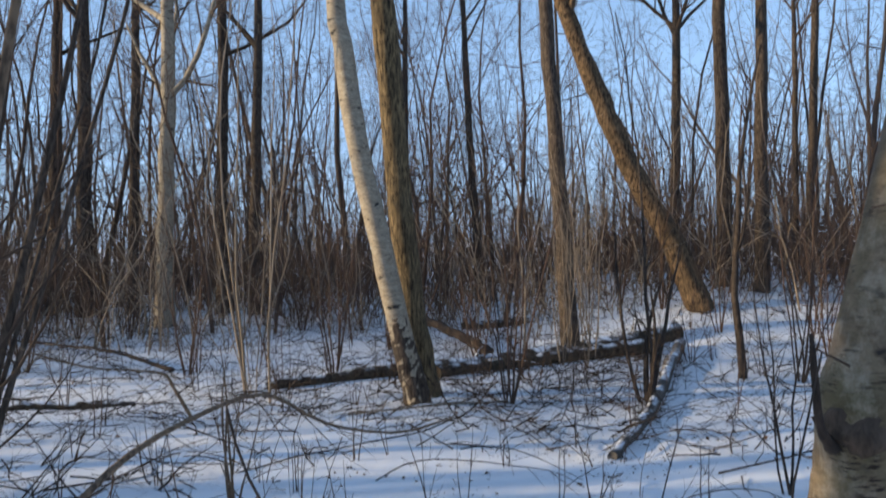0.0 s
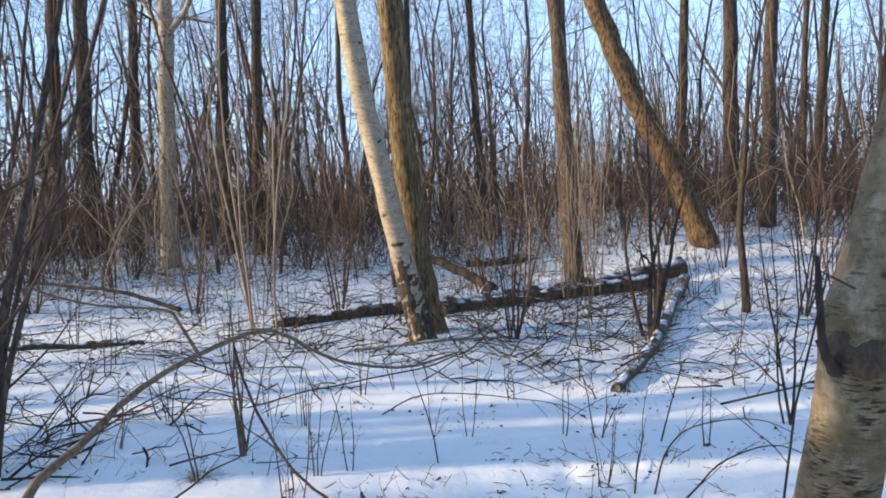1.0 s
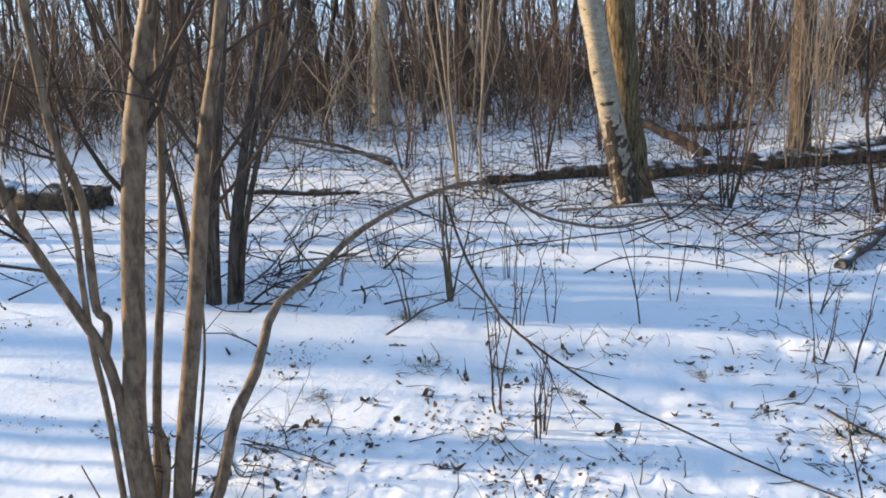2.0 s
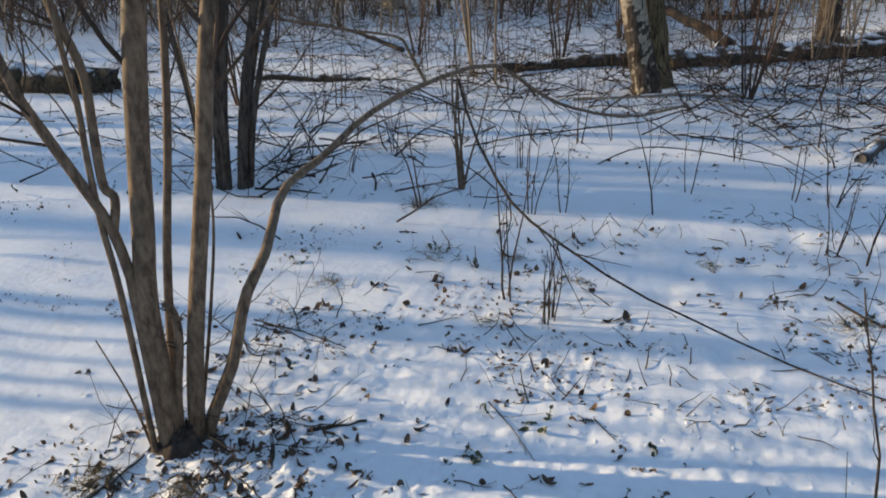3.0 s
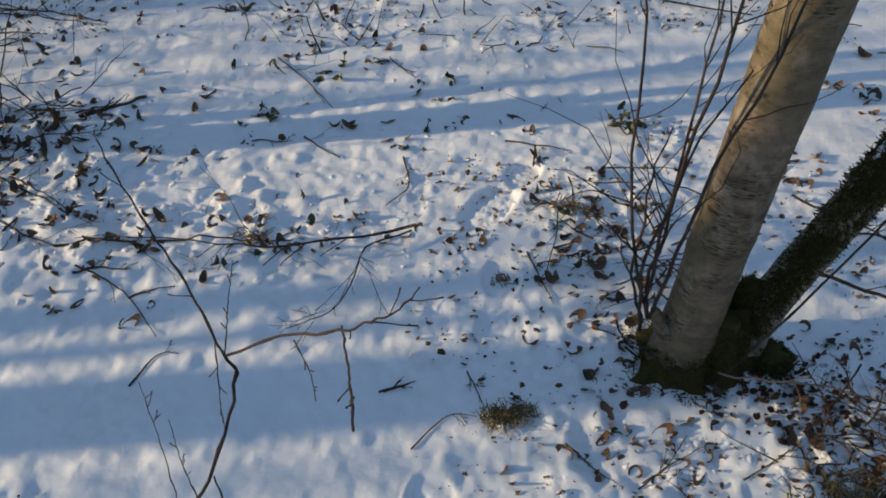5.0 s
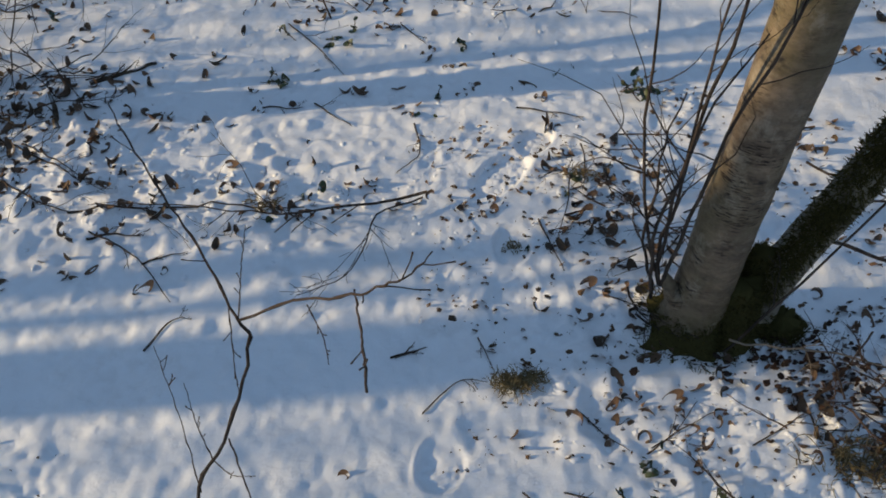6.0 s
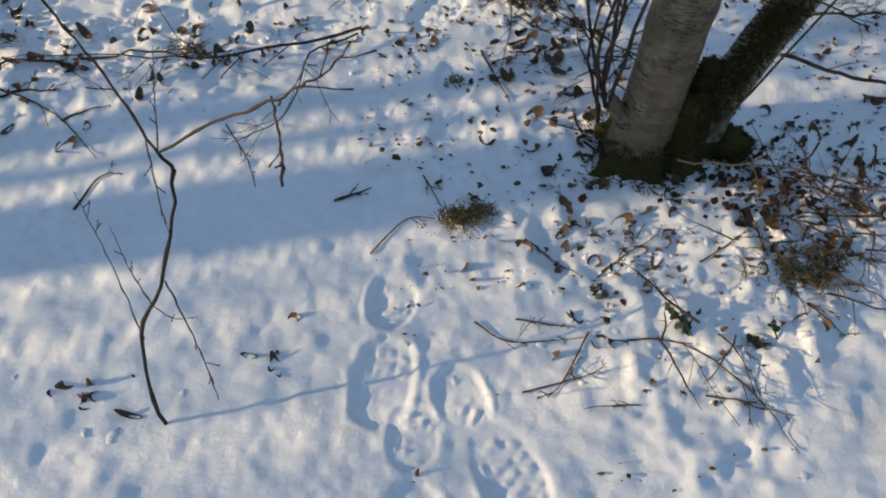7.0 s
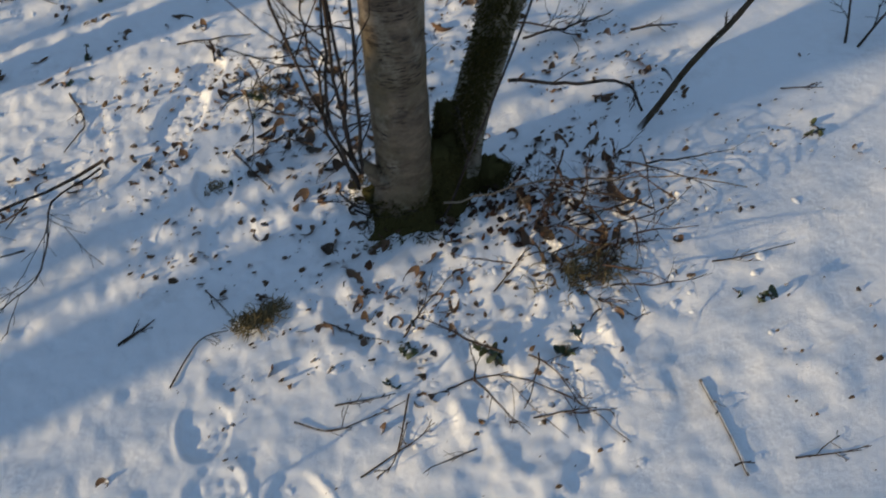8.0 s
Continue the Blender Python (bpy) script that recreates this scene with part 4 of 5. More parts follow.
# ---------------------------------------------------------------- logs
def log(line, r0, r1, label, material=LOG, stubs=3, name="fallen_log", lift=0.6):
    pts = curve_through(line, 24)
    rad = np.linspace(r0, r1, 24)
    pts[:, 2] = ground_height(pts[:, 0], pts[:, 1]) + rad * lift + (pts[:, 2] - rise_of(pts[:, 0], pts[:, 1]))
    base = pts[0].copy()
    t = thing(name, base, label, "log", "fallen wood")
    pts[1:-1] += rng.normal(size=(22, 3)) * rad[1:-1, None] * 0.12
    part("stem", Geo().tubes((pts - base)[None], rad[None], 14, 0.05), material, t)
    q, qr = shoots((pts - base)[None], rad[None], stubs, 0.1, 0.95, 0.12, 60, 5, 0.15, 0.04, 0.35)
    for i in range(stubs):
        part("branch_stub", Geo().tubes(q[i : i + 1], qr[i : i + 1], 6), material, t)
    return t


log([(-1.75, 8.1, 0), (-1.17, 8.5, 0), (-0.49, 8.9, 0), (0.26, 9.15, 0), (1.0, 9.75, 0), (1.87, 10.2, 0.03), (2.6, 10.5, 0.10), (3.2, 10.8, 0.16)], 0.05, 0.15, "long fallen trunk, wet dark bark dusted with snow", stubs=6)
log([(-0.05, 8.75, 0), (0.78, 9.35, 0), (1.61, 9.85, 0.02), (2.7, 10.15, 0.1)], 0.075, 0.10, "fallen pole lying along a larger trunk", stubs=5)
log([(1.25, 5.46, 0), (1.57, 6.18, 0), (1.95, 7.05, 0), (2.5, 8.7, 0), (3.1, 10.3, 0.12)], 0.036, 0.075, "grey weathered log lying toward the clearing", bark("grey_log_bark", (0.045, 0.038, 0.032), (0.19, 0.165, 0.14), (0.10, 0.09, 0.075), 1.0, 18, 0.02, snowy=0.08), 3)
log([(-0.5, 12.4, 0.3), (0.11, 11.43, 0.15), (0.6, 10.4, 0)], 0.06, 0.07, "dark broken bough propped on the snow", SNAG, 2)
log([(0.3, 13.3, 0), (1.33, 13.9, 0), (2.3, 13.6, 0)], 0.10, 0.12, "far log half sunk in snow", stubs=2)
log([(-6.6, 6.4, 0.02), (-5.66, 6.36, 0), (-5.25, 6.5, 0)], 0.16, 0.14, "thick dark log end with a snow cap", stubs=1)
log([(-4.2, 7.25, -0.03), (-3.95, 7.3, 0), (-3.6, 7.36, 0), (-3.2, 7.42, 0), (-2.95, 7.5, -0.03)], 0.06, 0.05, "short rotten log sunk in snow", stubs=5, lift=0.2)
log([(-6.84, 12.0, 0.1), (-5.31, 10.79, 0.12), (-4.19, 9.88, 0.15), (-3.17, 9.1, 0.05)], 0.018, 0.028, "long bent bough lying over the snow", SNAG, 5, "fallen_bough")
log([(-1.3, 5.2, 0), (-0.9, 5.55, 0.02), (-0.2, 5.95, 0.05), (0.2, 6.3, 0.1)], 0.005, 0.006, "thin grey bough on the snow", SNAG, 6, "fallen_bough")
log([(-0.75, 6.6, 0.05), (-0.1, 6.75, 0.08), (0.6, 7.1, 0.05)], 0.014, 0.012, "thin bough across a birch foot", DEADWOOD, 5, "fallen_bough")


def brush_pile(x, y, size, count, label, thick=0.006, material=SNAG):
    s = thing("brush_pile", (x, y, land(x, y)), label, "brush", "brush piles")
    for _ in range(count):
        a = rng.uniform(0, 2 * math.pi)
        p = wander(rng.normal(size=(1, 3)) * np.array([size * 0.4, size * 0.4, 0.05]) + np.array([0, 0, 0.04]), np.array([[math.cos(a), math.sin(a), rng.normal() * 0.25 + 0.15]]), np.array([size * rng.uniform(0.6, 1.4)]), 8, 0.16, 0.0)
        r = np.linspace(thick * rng.uniform(0.6, 1.4), thick * 0.3, 8)[None]
        b, br = shoots(p, r, 6, 0.15, 0.95, 0.4, 42, 4, 0.18, 0.0, 0.6)
        stem = part("branch", Geo().tubes(p, r, 5), material, s)
        tagged(part("twig_spray", Geo().tubes(b, br, 3), material, stem), kind="stuff")
    return s


for x, y, w, k in ((0.93, 0.86, 0.16, 14), (0.98, 0.95, 0.14, 10), (0.50, 1.50, 0.16, 9), (-0.98, 1.72, 0.22, 12), (-1.3, 1.55, 0.22, 10), (0.62, 1.30, 0.12, 8), (-0.95, 1.85, 0.22, 14), (-1.2, 2.05, 0.25, 8)):
    brush_pile(x, y, w, k, "tangle of thin dead twigs in leafy snow", 0.0019)
for x, y, w, k in ((0.50, 1.40, 0.16, 8), (0.53, 1.20, 0.13, 7), (-1.1, 2.35, 0.32, 9), (-1.3, 2.15, 0.28, 7), (0.62, 0.62, 0.12, 5)):
    brush_pile(x, y, w, k, "tangle of thin dead twigs in leafy snow", 0.0021)
for x, y, w, k in ((0.92, 0.92, 0.12, 10), (0.86, 0.84, 0.13, 9), (0.97, 0.86, 0.10, 7)):
    brush_pile(x, y, w, k, "tangle of thin reddish stems over dead leaves", 0.0016, RED_TWIG)
brush_pile(2.15, 5.2, 0.75, 12, "low tangle of dark twigs on snow")
brush_pile(0.95, 6.35, 0.9, 13, "fallen twiggy branch tops on snow")
brush_pile(-1.2, 7.6, 0.7, 8, "loose heap of sticks by a sapling")
for x, y, w in ((-0.9, 6.9, 0.6), (0.45, 6.85, 0.7), (0.95, 7.6, 0.7), (-1.9, 6.6, 0.6), (1.6, 8.2, 0.8), (-0.3, 8.3, 0.8), (-1.7, 8.3, 0.7), (2.3, 9.3, 0.8), (-2.2, 4.55, 0.7), (-1.75, 4.75, 0.6), (-2.5, 4.3, 0.7)):
    brush_pile(x, y, w, 9, "dead twiggy branches lying on the snow", 0.0065)
brush_pile(-2.1, 4.3, 0.6, 8, "dark twigs heaped at a hazel foot")
brush_pile(-3.2, 8.3, 0.9, 8, "fallen twiggy branch tops on snow")
brush_pile(1.25, 8.0, 0.9, 8, "fallen twiggy branch tops on snow")
brush_pile(0.1, 7.6, 0.8, 9, "loose heap of sticks by a birch foot")
brush_pile(1.5, 5.85, 0.5, 8, "low tangle of dark twigs by a log")
brush_pile(3.4, 6.3, 0.8, 8, "low tangle of dark twigs on snow")
for x, y, w in ((0.35, 6.35, 0.8), (0.8, 6.7, 0.9), (1.3, 6.5, 0.8), (1.75, 6.9, 0.8), (0.6, 7.3, 0.8), (-0.55, 6.55, 0.7), (-1.5, 7.1, 0.8), (-2.3, 7.3, 0.8), (-2.9, 6.7, 0.7), (1.1, 8.7, 0.9), (2.0, 8.4, 0.8), (-3.3, 5.3, 0.7), (-2.9, 4.7, 0.6)):
    brush_pile(x, y, w, 10, "dead twiggy branches lying on the snow", 0.0055)

for x, y in zip(rng.uniform(-5.5, 4.5, 30), rng.uniform(5.8, 10.5, 30)):
    brush_pile(float(x), float(y), float(rng.uniform(0.4, 0.8)), 5, "dead twiggy branches lying on the snow", 0.005)
for x, y in zip(rng.uniform(-5.5, 5.0, 60), rng.uniform(5.7, 11.5, 60)):
    shrub(float(x), float(y), rng.uniform(0.4, 1.25), int(rng.integers(2, 5)), 0.3, 0.005, RED_TWIG if rng.uniform() < 0.5 else TWIG, "thin dry stems poking out of snow", "dry_stems", (0, 0), 4, 0.02, "dry stems")

# ---------------------------------------------------------------- the near ground
def stick(name, line, r0, r1, label, material=SNAG, twigs=3, twig_len=0.2, ground_it=True, group="fallen twigs"):
    pts = curve_through([(q[0], q[1], q[2] if len(q) > 2 else 0.003) for q in line], 16)
    if ground_it:
        pts[:, 2] += ground_height(pts[:, 0], pts[:, 1])
    base = pts[0].copy()
    t = thing(name, base, label, "twig", group)
    p, r = (pts - base)[None], np.linspace(r0, r1, 16)[None]
    part("stem", Geo().tubes(p, r, 8, 0.04), material, t)
    if twigs:
        b, br = shoots(p, r, twigs, 0.15, 0.95, twig_len, 38, 5, 0.14, 0.0, 0.6)
        c, cr = shoots(b, br, 3, 0.15, 0.9, 0.42, 40, 4, 0.2, 0.0, 0.6)
        tagged(part("twig_spray", Geo().tubes(b, np.maximum(br, 0.0007), 4).tubes(c, np.maximum(cr, 0.0006), 3), material, t), kind="stuff")
    return t


# the small sprout that stands before the camera, forked at half a metre
sprout = thing("sapling", (-0.2, 0.565, land(-0.2, 0.565)), "bare little sapling with a forked crooked stem", "sapling")
o = np.array(sprout.location)
for nm, line, r0, r1 in (
    ("stem", [(-0.2, 0.565, -0.03), (-0.20, 0.59, 0.08), (-0.18, 0.63, 0.20), (-0.14, 0.66, 0.27), (-0.10, 0.69, 0.36), (-0.07, 0.72, 0.44), (-0.085, 0.735, 0.48)], 0.0065, 0.0045),
    ("branch", [(-0.085, 0.735, 0.48), (-0.13, 0.79, 0.55), (-0.19, 0.85, 0.62), (-0.24, 0.91, 0.68)], 0.0040, 0.0020),
    ("branch", [(-0.08, 0.73, 0.48), (0.01, 0.70, 0.56), (0.09, 0.63, 0.66), (0.13, 0.61, 0.70), (0.16, 0.61, 0.72), (0.18, 0.62, 0.74)], 0.0042, 0.0016),
    ("twig", [(0.10, 0.63, 0.67), (0.12, 0.55, 0.70), (0.14, 0.46, 0.76)], 0.0022, 0.0026),
    ("twig", [(0.03, 0.68, 0.58), (0.05, 0.65, 0.56), (0.06, 0.62, 0.55)], 0.0018, 0.0010),
    ("twig", [(-0.12, 0.66, 0.30), (-0.10, 0.62, 0.25), (-0.08, 0.58, 0.22), (-0.06, 0.53, 0.2)], 0.0028, 0.0014),
    ("twig", [(-0.155, 0.655, 0.24), (-0.17, 0.68, 0.30), (-0.18, 0.71, 0.36)], 0.0022, 0.0010),
    ("twig", [(-0.18, 0.63, 0.19), (-0.20, 0.69, 0.28), (-0.24, 0.77, 0.36)], 0.0024, 0.0010),
    ("twig", [(-0.15, 0.65, 0.25), (-0.12, 0.63, 0.25), (-0.08, 0.62, 0.27)], 0.0018, 0.0008),
    ("twig", [(-0.085, 0.735, 0.47), (-0.08, 0.78, 0.52), (-0.07, 0.81, 0.57)], 0.0022, 0.0010),
    ("twig", [(-0.095, 0.745, 0.49), (-0.09, 0.70, 0.44), (-0.085, 0.67, 0.40)], 0.0022, 0.0010),
):
    p = curve_through(line, 22)[None] - o
    p[:, 1:-1] += rng.normal(size=(1, 20, 3)) * 0.0016 * (np.linalg.norm(p[0, -1] - p[0, 0]) / 0.5)
    r = np.linspace(r0, r1, 22)[None] * 0.46
    r = r * (1 + 0.35 * (np.arange(22) % 5 == 3))
    ob = part(nm, Geo().tubes(p, r, 8, 0.08), SNAG if nm == "stem" else TWIG, sprout)
    if nm != "stem":
        b, br = shoots(p, r, 4, 0.2, 0.97, 0.13, 48, 4, 0.12, 0.02, 0.6)
        tagged(part("bud_spur", Geo().tubes(b, np.maximum(br, 0.0007) * np.array([1, 1, 1, 1.4]), 5), TWIG, ob), kind="stuff")

stick("fallen_branch", [(0.10, 1.42, 0.035), (-0.07, 1.36, 0.05), (-0.19, 1.33, 0.05), (-0.28, 1.33, 0.045), (-0.46, 1.36, 0.035), (-0.68, 1.38, 0.02)], 0.0034, 0.0008, "slim broken branch resting on snowy leaves", SNAG, 12, 0.36)
stick("fallen_branch", [(0.09, 1.41, 0.03), (0.0, 1.33, 0.06), (-0.02, 1.23, 0.06), (-0.06, 1.16, 0.04), (-0.15, 1.13, 0.02)], 0.0024, 0.0008, "slim broken branch resting on snowy leaves", SNAG, 9, 0.36)
stick("hanging_branch", [(-0.85, 3.55, 0.78), (-0.72, 3.3, 0.62), (-0.55, 3.05, 0.48), (-0.42, 2.9, 0.40), (-0.24, 2.78, 0.33), (0.02, 2.75, 0.19), (0.24, 2.75, 0.10), (0.50, 2.70, 0.02), (0.74, 2.56, 0.012), (0.92, 2.48, 0.01), (1.1, 2.42, 0.01)], 0.007, 0.0022, "long whippy branch drooping to the snow", SNAG, 5, 0.16, False)
stick("leaning_stick", [(1.16, 1.08, 0.0), (1.24, 1.07, 0.14), (1.30, 1.05, 0.26), (1.36, 1.04, 0.37)], 0.0068, 0.0050, "mossy dead stick standing slanted in snow", LOG, 4, 0.12)
stick("fallen_stick", [(0.94, 0.53), (0.932, 0.45), (0.918, 0.365)], 0.0025, 0.0019, "short dark stick with snow lying on it", bark("snow_capped_stick", (0.022, 0.017, 0.012), (0.09, 0.07, 0.05), (0.06, 0.052, 0.03), 1.0, 40, 0.004, snowy=0.6, lies=(0.80, 0.90)), 3, 0.15)
stick("fallen_twig", [(0.905, 0.385, 0.006), (0.92, 0.384, 0.009), (0.938, 0.378, 0.005)], 0.0016, 0.0010, "short dark twig across a snowy stick", SNAG, 1, 0.2)
stick("fallen_twig", [(0.68, 1.0, 0.06), (0.77, 0.98, 0.06), (0.87, 0.98, 0.05), (1.01, 0.94, 0.04), (1.13, 0.90, 0.03), (1.25, 0.84, 0.012)], 0.0022, 0.0011, "pale orange-brown twig by a mossy birch foot", SUNLIT_STRAW_TWIG, 2, 0.15)
stick("fallen_twig", [(0.68, 1.00, 0.02), (0.715, 1.005, 0.10), (0.745, 0.995, 0.20), (0.785, 1.0, 0.30), (0.86, 1.02, 0.46), (0.95, 1.05, 0.6)], 0.0027, 0.0016, "dead stem slanting up against a birch", SNAG, 2, 0.2)
stick("fallen_twig", [(0.91, 1.21, 0.10), (1.04, 1.20, 0.06), (1.17, 1.18, 0.04), (1.18, 1.11, 0.01)], 0.004, 0.003, "dark bowed twig touching the snow", SNAG, 4, 0.25)
for line in (((1.08, 3.65, 0.0), (1.18, 3.8, 0.16), (1.4, 4.0, 0.22), (1.8, 4.25, 0.16), (2.05, 4.4, 0.03)), ((1.15, 3.5, 0.0), (1.4, 3.7, 0.12), (1.75, 3.85, 0.15), (2.0, 3.8, 0.02)), ((1.3, 4.4, 0.0), (1.45, 4.6, 0.3), (1.6, 4.9, 0.36), (1.9, 5.1, 0.2)),
             ((0.2, 4.6, 0.3), (0.35, 4.75, 0.28), (0.6, 4.9, 0.2), (0.95, 4.85, 0.05)), ((-0.35, 5.0, 0.0), (-0.1, 5.0, 0.12), (0.3, 4.9, 0.14), (0.75, 4.85, 0.1), (0.95, 4.8, 0.02))):
    stick("bent_cane", line, 0.005, 0.002, "thin bowed cane arching over the snow", SNAG, 5, 0.25)
for line in (((1.72, 1.12, 0.0), (1.76, 1.2, 0.12), (1.84, 1.26, 0.2)), ((1.74, 1.1, 0.0), (1.83, 1.12, 0.08), (1.95, 1.14, 0.1)), ((1.05, 1.42, 0.02), (1.17, 1.4, 0.03), (1.3, 1.44, 0.01)), ((0.98, 1.55, 0.02), (1.08, 1.45, 0.03), (1.18, 1.38, 0.01)), ((1.3, 1.36, 0.01), (1.4, 1.32, 0.02))):
    stick("fallen_twig", line, 0.0032, 0.0014, "dark crooked twig on open snow", SNAG, 5, 0.4)
for line in (((-0.65, 1.3), (-0.53, 1.24), (-0.42, 1.12)), ((-0.51, 1.22), (-0.42, 1.25)), ((-0.44, 1.0), (-0.41, 1.06), (-0.38, 1.08)), ((0.05, 1.0), (0.12, 1.03)), ((-0.22, 1.79), (-0.11, 1.7)),
             ((0.31, 1.77), (0.48, 1.73)), ((0.35, 1.36), (0.4, 1.22)), ((-0.02, 2.16), (0.06, 2.06)), ((-0.36, 1.78), (-0.25, 1.78)), ((-0.93, 1.6), (-0.7, 1.46)), ((-1.29, 2.32), (-1.13, 2.31)),
             ((-1.35, 2.45), (-0.95, 2.36)), ((0.05, 1.7), (0.07, 1.59), (0.02, 1.51)), ((-0.87, 1.88), (-0.7, 1.96)), ((-0.75, 2.61), (-0.61, 2.72)), ((-0.36, 2.18), (-0.26, 2.06), (-0.16, 1.92))):
    stick("fallen_twig", line, 0.0023, 0.0008, "small dark twig lying on snow", SNAG, 3, 0.4)
for line in (((0.53, 0.82), (0.65, 0.89)), ((0.7, 0.82), (0.8, 0.88)), ((0.4, 0.89), (0.49, 0.81)), ((0.55, 0.68), (0.64, 0.67), (0.74, 0.57), (0.78, 0.48)), ((0.7, 0.68), (0.73, 0.63), (0.74, 0.57)),
             ((0.66, 0.58), (0.79, 0.54)), ((0.49, 0.7), (0.44, 0.62), (0.41, 0.59)), ((0.37, 0.6), (0.5, 0.63)), ((0.3, 0.73), (0.36, 0.69), (0.48, 0.69)), ((0.37, 0.73), (0.47, 0.71)),
             ((1.09, 0.72), (1.15, 0.71), (1.26, 0.7)), ((1.0, 0.36), (1.1, 0.33)), ((1.5, 1.06), (1.58, 1.02)), ((0.22, 1.05), (0.25, 0.98)), ((0.12, 0.88), (0.18, 0.95), (0.24, 0.95)),
             ((0.06, 1.0), (0.12, 1.03)), ((0.86, 0.73), (0.91, 0.67)), ((0.97, 0.82), (1.03, 0.8))):
    stick("fallen_twig", line, 0.0016, 0.0006, "thin brown twig half buried in snow", TWIG, 4, 0.45)

for line in (((-1.00, 1.62), (-0.84, 1.53), (-0.70, 1.45)), ((-0.73, 1.37), (-0.41, 1.39), (-0.18, 1.39)), ((-1.35, 2.48), (-1.14, 2.44), (-0.95, 2.38)), ((-1.10, 1.58), (-0.85, 1.42), (-0.72, 1.37)), ((-0.65, 1.28), (-0.60, 1.30), (-0.53, 1.29)), ((-1.39, 2.38), (-1.25, 2.24), (-1.15, 2.32))):
    stick("fallen_twig", line, 0.0030, 0.0012, "long thin dead twig lying near a hazel foot", SNAG, 7, 0.4)
for line in (((-1.30, 1.40), (-1.28, 1.54), (-1.27, 1.67)), ((-0.85, 1.86), (-0.78, 1.91), (-0.70, 1.97)), ((-1.09, 1.35), (-1.10, 1.41), (-1.11, 1.47)), ((-0.87, 1.67), (-0.90, 1.74), (-0.95, 1.82))):
    stick("fallen_stick", line, 0.0075, 0.0045, "short dark stick by a hazel foot, dusted with snow", LOG, 3, 0.3)


# leaves: a few shapes shared by all pieces
def leaf_geo(length, width, curl, fold):
    """A pointed leaf blade with a folded midrib, curled along its length and given thickness."""
    g, k = Geo(), 7
    t = np.linspace(0, 1, k)
    half = width * 0.5 * np.sin(math.pi * (0.04 + 0.92 * t**0.85)) ** 0.6
    z = curl * length * (t - 0.5) ** 2 * 2
    x = (t - 0.5) * length
    top = np.concatenate([np.stack([x, -half, z + fold * half], 1), np.stack([x, 0 * x, z], 1), np.stack([x, half, z + fold * half], 1)])
    low = top - np.array([0, 0, 0.0012])
    faces = []
    for s in range(2):
        for i in range(k - 1):
            a = s * k + i
            faces.append((a, a + 1, a + k + 1, a + k))
            b = 3 * k + s * k + i
            faces.append((b, b + k, b + k + 1, b + 1))
    return g.add(np.concatenate([top, low]), faces)


LEAF_MESHES = [leaf_geo(0.028, 0.020, 0.7, 0.5).mesh("leaf", DRY_LEAF), leaf_geo(0.025, 0.021, -0.8, -0.5).mesh("leaf", DRY_LEAF), leaf_geo(0.036, 0.020, 1.1, 0.9).mesh("leaf", DRY_LEAF)]
GREEN_MESHES = [leaf_geo(0.038, 0.020, 0.4, 0.4).mesh("leaf", GREEN_LEAF), leaf_geo(0.030, 0.019, -0.5, 0.5).mesh("leaf", GREEN_LEAF)]


def litter_patch(x, y, spread, count, label, squash=1.0, size=1.0):
    t = thing("leaf_litter", (x, y, land(x, y)), label, "leaves", "leaf litter")
    heap = rng.integers(0, max(2, int(count * 0.55)), count)
    px, py = (x + rng.normal(size=count) * spread)[heap] + rng.normal(size=count) * 0.020, (y + rng.normal(size=count) * spread * squash)[heap] + rng.normal(size=count) * 0.018
    pz = ground_height(px, py)
    for i in range(count):
        m = pose(px[i] - x, py[i] - y, pz[i] - t.location.z + 0.001 - 0.009 * rng.uniform(), rng.normal() * 24, rng.normal() * 24, rng.uniform(0, 360))
        ob = part("leaf", LEAF_MESHES[int(rng.integers(3))], None, t)
        ob.matrix_local = m @ Matrix.Diagonal((rng.uniform(0.6, 1.5) * size, rng.uniform(0.45, 1.3) * size, rng.uniform(0.2, 1.0) * size, 1))
    return t


litter_patch(0.86, 0.90, 0.13, 84, "brown fallen leaves beside a birch foot", 0.7)
litter_patch(0.92, 0.93, 0.05, 26, "reddish brown leaves heaped beside a mossy birch", 0.9, 1.15)
litter_patch(0.58, 0.86, 0.12, 60, "brown fallen leaves half covered by snow")
litter_patch(-1.12, 1.58, 0.20, 190, "brown fallen leaves round a hazel foot", 1.0, 1.1)
litter_patch(-1.02, 1.72, 0.09, 45, "dark leaves packed against a hazel foot", 1.0, 1.4)
litter_patch(-1.30, 1.46, 0.20, 90, "brown leaves half under snow near a hazel")
litter_patch(-0.98, 1.50, 0.14, 90, "brown leaves half under snow near a hazel")
litter_patch(-0.93, 1.82, 0.12, 60, "dark leaves heaped against sticks", 1.0, 1.2)
litter_patch(0.66, 1.36, 0.09, 40, "brown leaves behind a birch foot")
litter_patch(1.22, 1.28, 0.16, 30, "a few dark leaves on open snow", 0.5)
litter_patch(0.50, 1.50, 0.10, 95, "brown and dark leaves caught in twigs")
litter_patch(-0.30, 1.42, 0.30, 120, "scattered dark leaves poking through snow", 0.28)
litter_patch(-0.15, 1.87, 0.34, 54, "scattered dark leaves poking through snow", 0.25)
litter_patch(-0.75, 1.55, 0.18, 90, "dark leaves poking through snow near a hazel")
litter_patch(-1.1, 2.3, 0.28, 70, "dark leaves round dead twigs on the snow", 0.6)
litter_patch(0.50, 1.22, 0.07, 70, "brown leaves beside a birch foot", 1.6)
litter_patch(0.56, 1.0, 0.07, 50, "brown leaves beside a birch foot")
